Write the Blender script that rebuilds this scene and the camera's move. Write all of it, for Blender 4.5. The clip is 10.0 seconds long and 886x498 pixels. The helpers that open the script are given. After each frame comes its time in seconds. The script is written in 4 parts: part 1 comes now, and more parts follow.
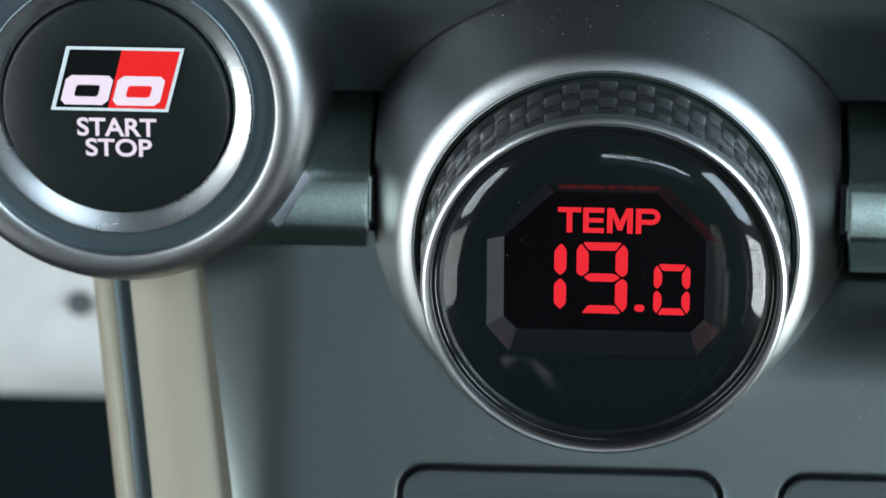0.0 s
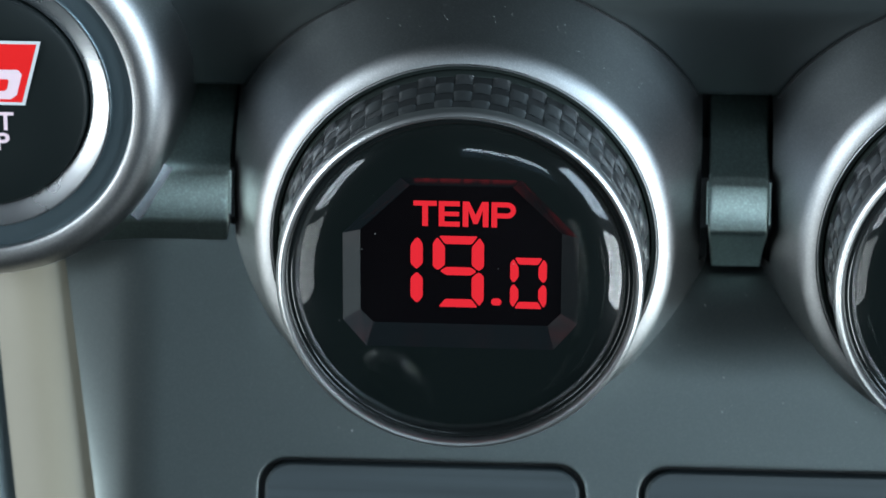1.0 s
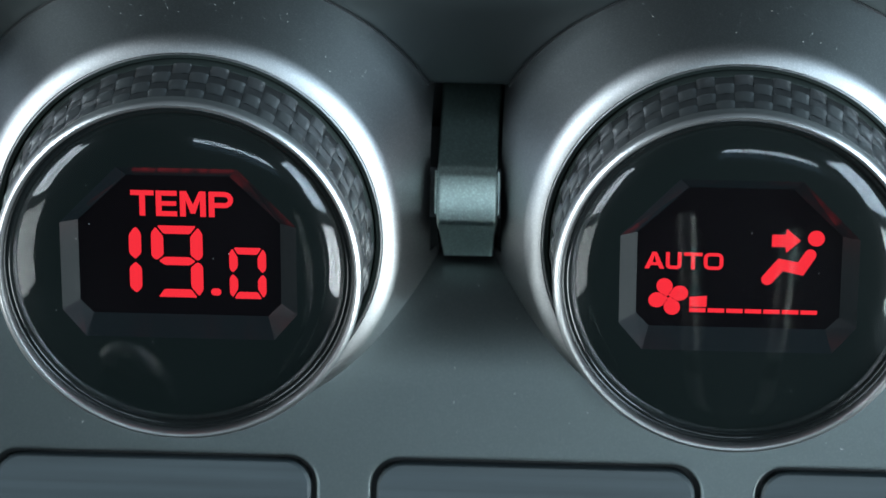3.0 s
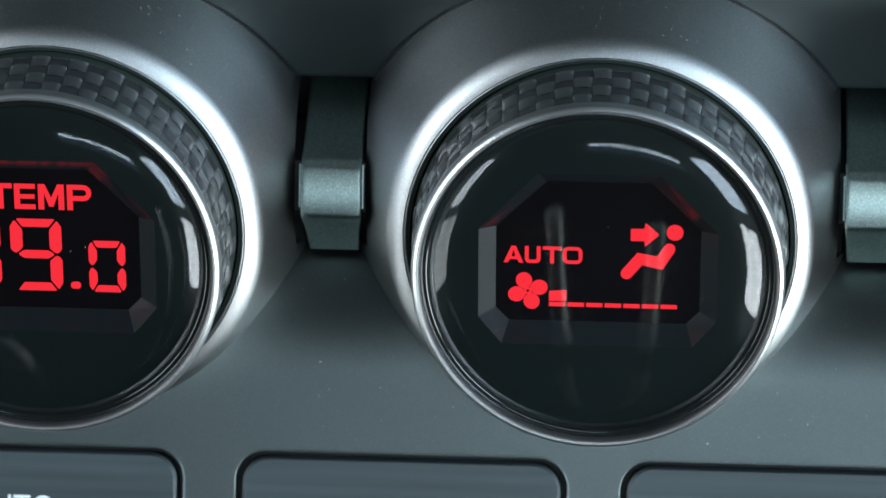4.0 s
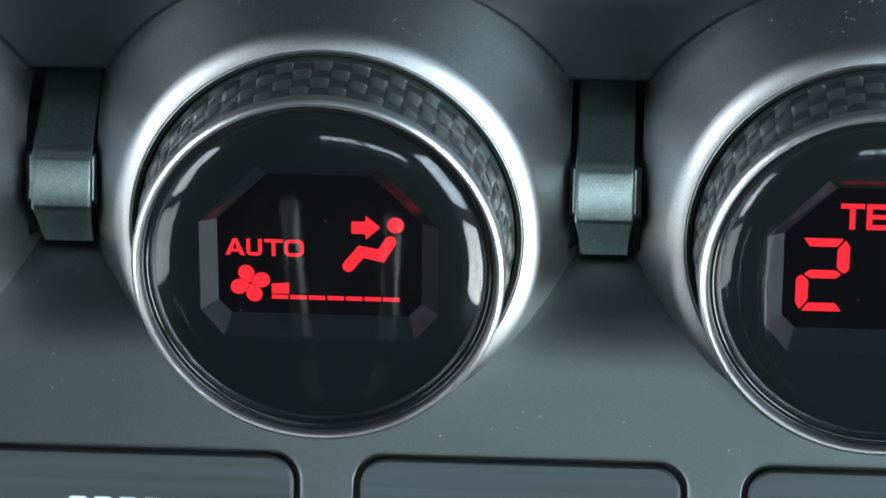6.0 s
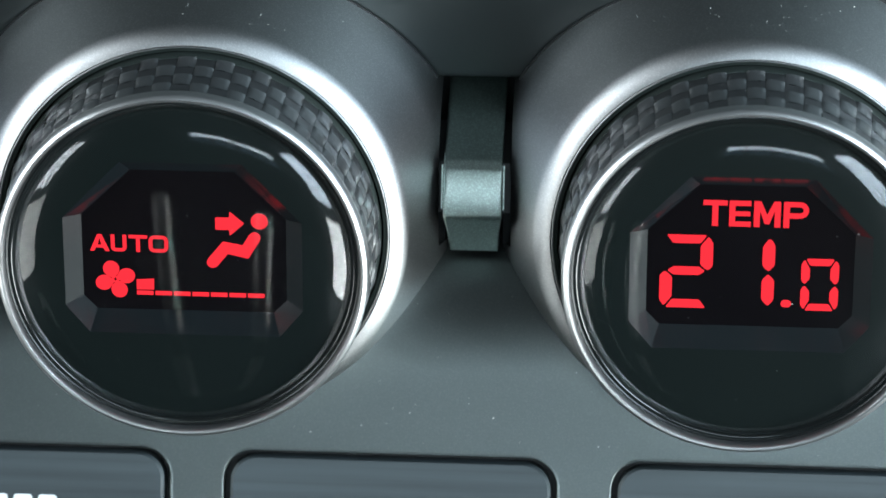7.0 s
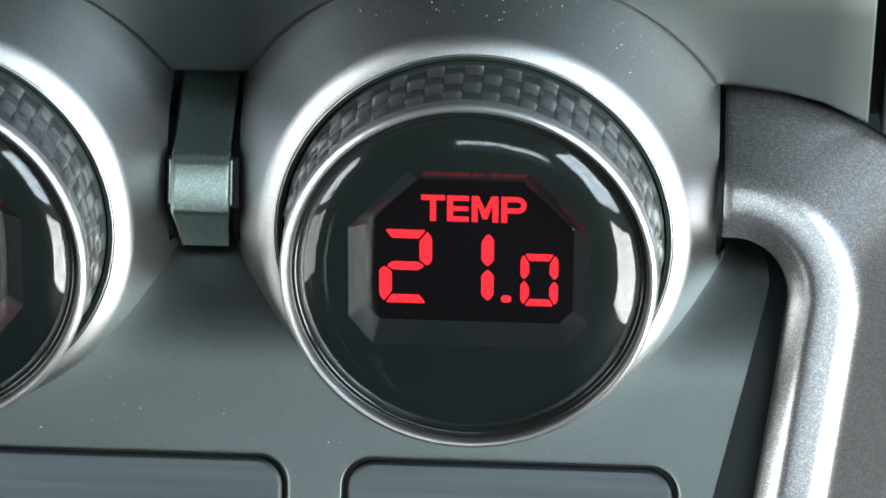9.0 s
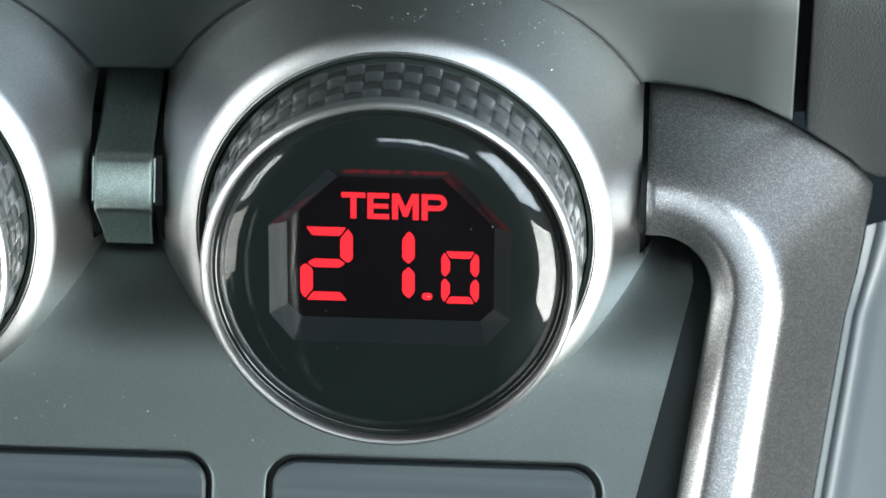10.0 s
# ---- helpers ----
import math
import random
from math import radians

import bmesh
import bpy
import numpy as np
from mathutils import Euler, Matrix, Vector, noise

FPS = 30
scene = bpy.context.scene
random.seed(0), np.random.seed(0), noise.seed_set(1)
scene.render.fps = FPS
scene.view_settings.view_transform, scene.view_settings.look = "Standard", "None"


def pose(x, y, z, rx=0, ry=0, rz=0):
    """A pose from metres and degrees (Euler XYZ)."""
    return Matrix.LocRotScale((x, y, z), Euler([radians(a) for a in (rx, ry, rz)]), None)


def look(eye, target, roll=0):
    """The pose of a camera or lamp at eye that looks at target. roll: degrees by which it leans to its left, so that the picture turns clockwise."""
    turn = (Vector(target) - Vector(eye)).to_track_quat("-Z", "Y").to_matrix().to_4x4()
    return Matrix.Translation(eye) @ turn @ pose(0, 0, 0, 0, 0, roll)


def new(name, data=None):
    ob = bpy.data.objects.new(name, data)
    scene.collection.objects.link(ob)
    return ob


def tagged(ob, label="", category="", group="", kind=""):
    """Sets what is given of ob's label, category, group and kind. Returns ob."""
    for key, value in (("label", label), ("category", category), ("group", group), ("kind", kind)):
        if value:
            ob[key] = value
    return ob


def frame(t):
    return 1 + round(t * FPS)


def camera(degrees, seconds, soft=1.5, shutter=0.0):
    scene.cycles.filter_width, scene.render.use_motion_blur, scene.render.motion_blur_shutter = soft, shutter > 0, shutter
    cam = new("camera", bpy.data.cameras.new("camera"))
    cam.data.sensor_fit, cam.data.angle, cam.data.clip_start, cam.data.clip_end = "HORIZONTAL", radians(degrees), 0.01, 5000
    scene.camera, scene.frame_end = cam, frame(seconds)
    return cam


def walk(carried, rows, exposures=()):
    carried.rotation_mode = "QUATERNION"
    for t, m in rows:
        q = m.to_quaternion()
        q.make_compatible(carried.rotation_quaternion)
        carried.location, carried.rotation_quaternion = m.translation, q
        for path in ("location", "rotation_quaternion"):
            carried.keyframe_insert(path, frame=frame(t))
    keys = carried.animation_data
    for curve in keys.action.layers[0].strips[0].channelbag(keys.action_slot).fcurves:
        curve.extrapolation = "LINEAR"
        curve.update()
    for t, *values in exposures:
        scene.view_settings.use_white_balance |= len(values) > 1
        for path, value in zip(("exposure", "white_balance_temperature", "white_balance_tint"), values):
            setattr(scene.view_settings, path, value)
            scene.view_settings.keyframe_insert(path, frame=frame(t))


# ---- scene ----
cam = camera(13.00, 10.0, soft=1.5)
cam.data.dof.use_dof, cam.data.dof.focus_distance, cam.data.dof.aperture_fstop = True, 0.527, 22.0
# seconds, eye in metres, pitch, roll and yaw in degrees
ROWS = [
    (0.0, 0.00255, -0.50921, 0.21297, -23.053, -0.146, 2.951),
    (0.5, 0.01146, -0.50832, 0.21314, -23.136, -0.186, 2.851),
    (1.0, 0.02060, -0.50713, 0.21320, -23.213, -0.219, 2.797),
    (1.5, 0.02903, -0.50588, 0.21312, -23.274, -0.254, 2.739),
    (2.0, 0.03853, -0.50460, 0.21296, -23.326, -0.234, 2.718),
    (2.5, 0.04916, -0.50334, 0.21260, -23.367, -0.177, 2.795),
    (4.0, 0.08378, -0.49933, 0.21225, -23.540, -0.050, 3.446),
    (4.5, 0.09272, -0.49840, 0.21311, -23.670, -0.011, 3.422),
    (5.0, 0.10213, -0.49710, 0.21389, -23.803, -0.039, 3.416),
    (5.5, 0.11159, -0.49568, 0.21450, -23.927, -0.076, 3.427),
    (7.0, 0.14047, -0.49313, 0.21522, -24.117, -0.085, 3.607),
    (7.5, 0.14944, -0.49257, 0.21530, -24.136, -0.127, 3.507),
    (8.0, 0.15873, -0.49177, 0.21504, -24.130, -0.205, 3.458),
    (8.5, 0.16738, -0.49076, 0.21454, -24.122, -0.234, 3.423),
    (9.0, 0.17589, -0.48997, 0.21423, -24.127, -0.234, 3.441),
    (9.5, 0.18194, -0.48937, 0.21402, -24.138, -0.260, 3.423),
    (10.0, 0.18595, -0.48913, 0.21405, -24.152, -0.270, 3.403),
]
EXPOSURES = [(0.0, -0.04, 5600.0, 2.0), (1.0, -0.14, 5400.0, 2.0), (2.5, 0.05, 5400.0, 1.0), (4.0, 0.14, 5450.0, 2.0), (5.5, 0.18, 5500.0, 3.0), (7.0, 0.44, 5650.0, 3.0), (8.5, 0.66, 5900.0, 4.0), (10.0, 0.7, 6000.0, 5.0)]
walk(cam, [(t, pose(x, y, z, 90 + pitch, roll, yaw)) for t, x, y, z, pitch, roll, yaw in ROWS], EXPOSURES)

# ---- light ----
world = bpy.data.worlds.new("world")
scene.world = world
world.use_nodes = True
wt = world.node_tree
sky = wt.nodes.new("ShaderNodeTexSky")
sky.sky_type, sky.sun_disc = "NISHITA", False
sky.sun_elevation, sky.sun_rotation = radians(50), radians(80)
wt.links.new(sky.outputs[0], wt.nodes["Background"].inputs[0])
wt.nodes["Background"].inputs[1].default_value = 0.08


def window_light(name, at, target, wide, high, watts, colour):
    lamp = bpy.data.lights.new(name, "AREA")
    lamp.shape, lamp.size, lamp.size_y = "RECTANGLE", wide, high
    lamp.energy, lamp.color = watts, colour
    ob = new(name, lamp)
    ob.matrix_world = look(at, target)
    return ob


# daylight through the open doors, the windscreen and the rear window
window_light("light_left_sky", (-0.66, -0.40, 0.24), (0.06, -0.30, 0.10), 0.34, 0.38, 4.2, (1.0, 0.98, 0.94))
window_light("light_left_ground", (-0.66, -0.40, -0.22), (0.06, -0.33, -0.06), 0.56, 0.38, 3.4, (1.0, 0.95, 0.86))
window_light("light_right_sky", (0.70, -0.50, 0.25), (0.10, -0.42, 0.09), 0.46, 0.40, 7.0, (0.88, 0.965, 1.0))
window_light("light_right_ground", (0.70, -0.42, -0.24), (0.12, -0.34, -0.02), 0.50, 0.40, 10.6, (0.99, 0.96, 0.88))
window_light("light_rear_window", (0.38, -1.72, 0.50), (0.16, 0.0, 0.0), 0.84, 0.13, 3.3, (0.95, 1.0, 0.99))
window_light("light_windscreen", (0.10, -0.04, 0.62), (0.10, -0.14, 0.0), 0.5, 0.60, 0.06, (0.92, 0.97, 1.0))

# ---- materials ----


def material(name):
    m = bpy.data.materials.new(name)
    m.use_nodes = True
    return m, m.node_tree, m.node_tree.nodes["Principled BSDF"]


def surface(name, colour, rough, metal=0.0, grain=3000.0, grain_bump=0.0, vary=0.12, vary_scale=60.0,
            rough_vary=0.06, flake=0.0, coat=0.0, stretch=(1, 1, 1), distance=0.00005, spec=0.5):
    """A painted, moulded or plated surface: broad blotches, fine grain in the relief, and flakes for metallic paint."""
    m, nt, b = material(name)
    co = nt.nodes.new("ShaderNodeTexCoord")
    mp = nt.nodes.new("ShaderNodeMapping")
    mp.inputs["Scale"].default_value = stretch
    nt.links.new(co.outputs["Object"], mp.inputs[0])
    broad = nt.nodes.new("ShaderNodeTexNoise")
    broad.inputs["Scale"].default_value, broad.inputs["Detail"].default_value = vary_scale, 5
    fine = nt.nodes.new("ShaderNodeTexNoise")
    fine.inputs["Scale"].default_value, fine.inputs["Detail"].default_value = grain, 2
    nt.links.new(mp.outputs[0], broad.inputs[0])
    nt.links.new(mp.outputs[0], fine.inputs[0])
    ramp = nt.nodes.new("ShaderNodeMapRange")
    ramp.inputs[3].default_value, ramp.inputs[4].default_value = 1 - vary, 1 + vary
    nt.links.new(broad.outputs[0], ramp.inputs[0])
    mul = nt.nodes.new("ShaderNodeVectorMath")
    mul.operation = "SCALE"
    mul.inputs[0].default_value = colour
    nt.links.new(ramp.outputs[0], mul.inputs["Scale"])
    col = mul.outputs[0]
    if flake:
        vor = nt.nodes.new("ShaderNodeTexVoronoi")
        vor.inputs["Scale"].default_value = 8000
        nt.links.new(co.outputs["Object"], vor.inputs[0])
        sep = nt.nodes.new("ShaderNodeSeparateColor")
        nt.links.new(vor.outputs["Color"], sep.inputs[0])
        fr = nt.nodes.new("ShaderNodeMapRange")
        fr.inputs[1].default_value, fr.inputs[2].default_value = 0.55, 1.0
        fr.inputs[3].default_value, fr.inputs[4].default_value = 1 - 0.25 * flake, 1 + 0.9 * flake
        nt.links.new(sep.outputs[0], fr.inputs[0])
        mul2 = nt.nodes.new("ShaderNodeVectorMath")
        mul2.operation = "SCALE"
        nt.links.new(col, mul2.inputs[0])
        nt.links.new(fr.outputs[0], mul2.inputs["Scale"])
        col = mul2.outputs[0]
    nt.links.new(col, b.inputs["Base Color"])
    rr = nt.nodes.new("ShaderNodeMapRange")
    rr.inputs[3].default_value, rr.inputs[4].default_value = max(rough - rough_vary, 0.02), rough + rough_vary
    nt.links.new(broad.outputs[0], rr.inputs[0])
    nt.links.new(rr.outputs[0], b.inputs["Roughness"])
    b.inputs["Metallic"].default_value = metal
    b.inputs["Coat Weight"].default_value = coat
    b.inputs["Specular IOR Level"].default_value = spec
    b.inputs["Coat Roughness"].default_value = 0.08
    if grain_bump:
        bump = nt.nodes.new("ShaderNodeBump")
        bump.inputs["Strength"].default_value, bump.inputs["Distance"].default_value = grain_bump, distance
        nt.links.new(fine.outputs[0], bump.inputs["Height"])
        nt.links.new(bump.outputs[0], b.inputs["Normal"])
    return m


SILVER = surface("satin_silver_paint", (0.5, 0.497, 0.497), 0.4, metal=1.0, grain=5000, grain_bump=0.12, vary=0.05, flake=0.22)
TRIM = surface("metallic_silver_trim", (0.34, 0.335, 0.336), 0.32, metal=0.85, grain=5000, grain_bump=0.2, vary=0.05, flake=0.75, rough_vary=0.03)
TAB = surface("grey_metallic_plastic", (0.52, 0.61, 0.565), 0.31, metal=0.9, grain=4000, grain_bump=0.3, vary=0.1, flake=0.4)
PANEL = surface("dark_grey_metallic_paint", (0.163, 0.182, 0.177), 0.33, metal=0.68, grain=3500, grain_bump=0.22, vary=0.07, vary_scale=30, flake=0.14, rough_vary=0.04)
UPPER = surface("grey_satin_plastic", (0.078, 0.087, 0.086), 0.45, metal=0.35, grain=6000, grain_bump=0.15, vary=0.05, vary_scale=25)
CAP = surface("brushed_dark_plastic", (0.03, 0.038, 0.042), 0.42, grain=1500, grain_bump=0.35, vary=0.7, vary_scale=300, stretch=(0.05, 2, 2))
CHROME = surface("satin_chrome", (0.58, 0.58, 0.58), 0.34, metal=1.0, grain=3200, grain_bump=0.4, vary=0.05)
RING_STEEL = surface("turned_aluminium", (0.74, 0.75, 0.77), 0.27, metal=1.0, grain=3000, grain_bump=0.2, vary=0.06, rough_vary=0.05)
RING_GREY = surface("blue_grey_satin_metal", (0.14, 0.18, 0.20), 0.38, metal=0.8, grain=5000, grain_bump=0.1, vary=0.05)
STRIP = surface("grey_blue_plastic", (0.05, 0.06, 0.066), 0.42, grain=5000, grain_bump=0.1, vary=0.06)
CARBON = surface("carbon_weave_plastic", (0.25, 0.256, 0.262), 0.29, metal=0.9, grain=4000, grain_bump=0.15, vary=0.15, vary_scale=200, coat=0.1)
WEFT = surface("carbon_weft_plastic", (0.12, 0.124, 0.128), 0.36, metal=0.85, grain=4000, grain_bump=0.15, vary=0.15, vary_scale=200, coat=0.1)
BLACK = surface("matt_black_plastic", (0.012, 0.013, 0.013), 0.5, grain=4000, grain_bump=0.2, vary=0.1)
SHADE_BLACK = surface("panel_shade_black", (0.004, 0.006, 0.0065), 0.6, grain=4000, grain_bump=0.2, vary=0.1, spec=0.2)
PIANO = surface("gloss_black_plastic", (0.006, 0.007, 0.007), 0.12, vary=0.1)
FACE = surface("satin_black_button", (0.006, 0.009, 0.009), 0.42, grain=6000, grain_bump=0.15, vary=0.1, spec=0.35)
MASK = surface("dial_inner_mask", (0.0022, 0.0042, 0.0041), 0.5, grain=6000, grain_bump=0.1, vary=0.06, spec=0.1)
BEVEL = surface("dial_inner_bevel", (0.005, 0.0068, 0.008), 0.18, grain=6000, grain_bump=0.05, vary=0.08, spec=0.5)
COLLAR = surface("dark_green_grey_satin", (0.045, 0.055, 0.05), 0.35, metal=0.4, grain=5000, grain_bump=0.1, vary=0.06)
SCREEN = surface("display_black", (0.002, 0.0015, 0.002), 0.3, vary=0.1, spec=0.08)
LEATHER = surface("grained_black_vinyl", (0.016, 0.018, 0.018), 0.55, grain=3600, grain_bump=0.5, vary=0.12, distance=0.0002)
PINK = surface("pale_pink_print", (0.80, 0.62, 0.68), 0.5, vary=0.04)
WHITE = surface("silver_white_print", (0.62, 0.66, 0.68), 0.4, vary=0.04)
RED = surface("red_print", (0.72, 0.012, 0.012), 0.35, vary=0.05)
DUST = surface("dust", (0.45, 0.46, 0.44), 0.9, vary=0.1)
BEIGE = surface("beige_grey_plastic", (0.30, 0.268, 0.20), 0.5, grain=5000, grain_bump=0.2, vary=0.06)
CABIN = surface("dark_cabin_trim", (0.02, 0.021, 0.022), 0.8, grain=300, grain_bump=0.2, vary=0.1, vary_scale=8)
PALE = surface("pale_satin_metal", (0.85, 0.84, 0.8), 0.32, metal=0.7, grain=3000, grain_bump=0.1, vary=0.06)
HEADLINER = surface("grey_headliner_cloth", (0.035, 0.037, 0.038), 0.9, grain=500, grain_bump=0.4, vary=0.1, vary_scale=10)
FOOTWELL = surface("dark_footwell_lining", (0.006, 0.0105, 0.0135), 0.7, vary=0.1, spec=0.1)
STUD = surface("grey_stud", (0.10, 0.11, 0.12), 0.6, vary=0.1)
CARPET = surface("grey_carpet", (0.024, 0.034, 0.037), 0.9, grain=500, grain_bump=0.5, vary=0.15, vary_scale=12, distance=0.002)
DOOR = surface("pale_door_trim", (0.75, 0.76, 0.76), 0.7, grain=300, vary=0.4, vary_scale=38)


def satin(m, rough, share):
    """Gives a metal a soft sheen that ends sharply, over its own finish."""
    nt = m.node_tree
    b = nt.nodes["Principled BSDF"]
    sheen = nt.nodes.new("ShaderNodeBsdfGlossy")
    sheen.distribution = "BECKMANN"
    sheen.inputs["Roughness"].default_value = rough
    nt.links.new(b.inputs["Base Color"].links[0].from_socket, sheen.inputs["Color"])
    nt.links.new(b.inputs["Normal"].links[0].from_socket, sheen.inputs["Normal"])
    mix = nt.nodes.new("ShaderNodeMixShader")
    mix.inputs[0].default_value = share
    nt.links.new(b.outputs[0], mix.inputs[1])
    nt.links.new(sheen.outputs[0], mix.inputs[2])
    nt.links.new(mix.outputs[0], nt.nodes["Material Output"].inputs[0])


satin(SILVER, 0.5, 0.75)
satin(TRIM, 0.36, 0.4)
satin(UPPER, 0.6, 0.85)
satin(PANEL, 0.4, 0.8)
satin(TAB, 0.38, 0.75)


def glow(name, colour, strength):
    m, nt, b = material(name)
    b.inputs["Base Color"].default_value = (0.02, 0.002, 0.002, 1)
    b.inputs["Specular IOR Level"].default_value = 0.0
    b.inputs["Emission Color"].default_value = (*colour, 1)
    b.inputs["Emission Strength"].default_value = strength
    return m


LED = glow("red_display_segment", (1.0, 0.022, 0.034), 1.0)


def lens_material():
    """Clear acrylic: what lies behind shows through, with a gloss under a thin film of smears that grows towards the rim."""
    m = bpy.data.materials.new("clear_dark_acrylic")
    m.use_nodes = True
    nt = m.node_tree
    nt.nodes.remove(nt.nodes["Principled BSDF"])
    out = nt.nodes["Material Output"]
    clear = nt.nodes.new("ShaderNodeBsdfTransparent")
    clear.inputs[0].default_value = (0.92, 0.94, 0.93, 1)
    gloss = nt.nodes.new("ShaderNodeBsdfGlossy")
    gloss.inputs["Roughness"].default_value = 0.06
    film = nt.nodes.new("ShaderNodeBsdfGlossy")
    film.inputs["Roughness"].default_value = 0.3
    sheen = nt.nodes.new("ShaderNodeMixShader")
    sheen.inputs[0].default_value = 0.08
    nt.links.new(gloss.outputs[0], sheen.inputs[1])
    nt.links.new(film.outputs[0], sheen.inputs[2])
    fres = nt.nodes.new("ShaderNodeFresnel")
    fres.inputs[0].default_value = 1.5
    mix = nt.nodes.new("ShaderNodeMixShader")
    nt.links.new(fres.outputs[0], mix.inputs[0])
    nt.links.new(clear.outputs[0], mix.inputs[1])
    nt.links.new(sheen.outputs[0], mix.inputs[2])
    nt.links.new(mix.outputs[0], out.inputs[0])
    return m


LENS = lens_material()

# ---- mesh helpers; lengths in millimetres ----
MM = 0.001


def part(name, bm, mat, parent=None, label="", smooth=35.0):
    me = bpy.data.meshes.new(name)
    bmesh.ops.scale(bm, vec=(MM, MM, MM), verts=bm.verts)
    bmesh.ops.recalc_face_normals(bm, faces=bm.faces)
    bm.to_mesh(me)
    bm.free()
    me.materials.append(mat)
    if smooth:
        me.polygons.foreach_set("use_smooth", [True] * len(me.polygons))
        me.set_sharp_from_angle(angle=radians(smooth))
    ob = new(name, me)
    if parent:
        ob.parent = parent
    return tagged(ob, label)


def thing(name, at, label, category, group="", kind=""):
    ob = new(name)
    ob.empty_display_size = 0.005
    ob.matrix_world = Matrix.Translation(Vector(at) * MM)
    return tagged(ob, label, category, group, kind)


def lathe(profile, segs=128, centre=(0, 0, 0)):
    """Turns (radius, y) pairs round the y axis."""
    bm = bmesh.new()
    rings = []
    for r, y in profile:
        if r < 1e-6:
            rings.append([bm.verts.new((centre[0], centre[1] + y, centre[2]))])
        else:
            rings.append([bm.verts.new((centre[0] + r * math.cos(2 * math.pi * i / segs), centre[1] + y,
                                        centre[2] + r * math.sin(2 * math.pi * i / segs))) for i in range(segs)])
    for a, b in zip(rings, rings[1:]):
        for i in range(segs):
            j = (i + 1) % segs
            if len(a) == 1:
                bm.faces.new((a[0], b[i], b[j]))
            elif len(b) == 1:
                bm.faces.new((a[i], a[j], b[0]))
            else:
                bm.faces.new((a[i], a[j], b[j], b[i]))
    return bm


def arc(cx, cy, r, a0, a1, n=8):
    return [(cx + r * math.cos(radians(a0 + (a1 - a0) * i / n)), cy + r * math.sin(radians(a0 + (a1 - a0) * i / n))) for i in range(n + 1)]


def rounded_rect(x0, z0, x1, z1, r, n=8):
    pts = []
    for cx, cz, a in ((x1 - r, z1 - r, 0), (x0 + r, z1 - r, 90), (x0 + r, z0 + r, 180), (x1 - r, z0 + r, 270)):
        pts += arc(cx, cz, r, a, a + 90, n)
    return pts


def prism(outlines, depth, bevel=0.0, at=(0, 0, 0)):
    """Flat outlines in x and z, each a solid: front at y = 0, back at y = depth."""
    bm = bmesh.new()
    for pts in outlines:
        c = [sum(q[k] for q in pts) / len(pts) for k in (0, 1)]
        loops = []
        steps = [(0, depth), (0, bevel), (bevel, 0)] if bevel else [(0, depth), (0, 0)]
        for inset, y in steps:
            loop = []
            for x, z in pts:
                d = math.hypot(x - c[0], z - c[1]) or 1
                k = 1 - inset / d
                loop.append(bm.verts.new((c[0] + (x - c[0]) * k, y, c[1] + (z - c[1]) * k)))
            loops.append(loop)
        for a, b in zip(loops, loops[1:]):
            for i in range(len(pts)):
                j = (i + 1) % len(pts)
                bm.faces.new((a[i], a[j], b[j], b[i]))
        bm.faces.new(loops[-1])
    bmesh.ops.translate(bm, vec=at, verts=bm.verts)
    return bm


def stroke(points, width, n=6):
    """The outline of a thick line with round ends."""
    h = width / 2
    left, right = [], []
    for i, (x, z) in enumerate(points):
        a = points[max(i - 1, 0)]
        b = points[min(i + 1, len(points) - 1)]
        d = math.hypot(b[0] - a[0], b[1] - a[1])
        nx, nz = -(b[1] - a[1]) / d, (b[0] - a[0]) / d
        k = 1.0
        if 0 < i < len(points) - 1:
            e = math.hypot(x - a[0], z - a[1])
            k = 1 / max(abs((x - a[0]) / e * nz - (z - a[1]) / e * nx), 0.5)
            k = min(k, 1.3)
        left.append((x + nx * h * k, z + nz * h * k))
        right.append((x - nx * h * k, z - nz * h * k))
    a = math.degrees(math.atan2(points[-1][1] - points[-2][1], points[-1][0] - points[-2][0]))
    b = math.degrees(math.atan2(points[0][1] - points[1][1], points[0][0] - points[1][0]))
    return left + arc(*points[-1], h, a + 90, a - 90, n)[1:-1] + right[::-1] + arc(*points[0], h, b + 90, b - 90, n)[1:-1]


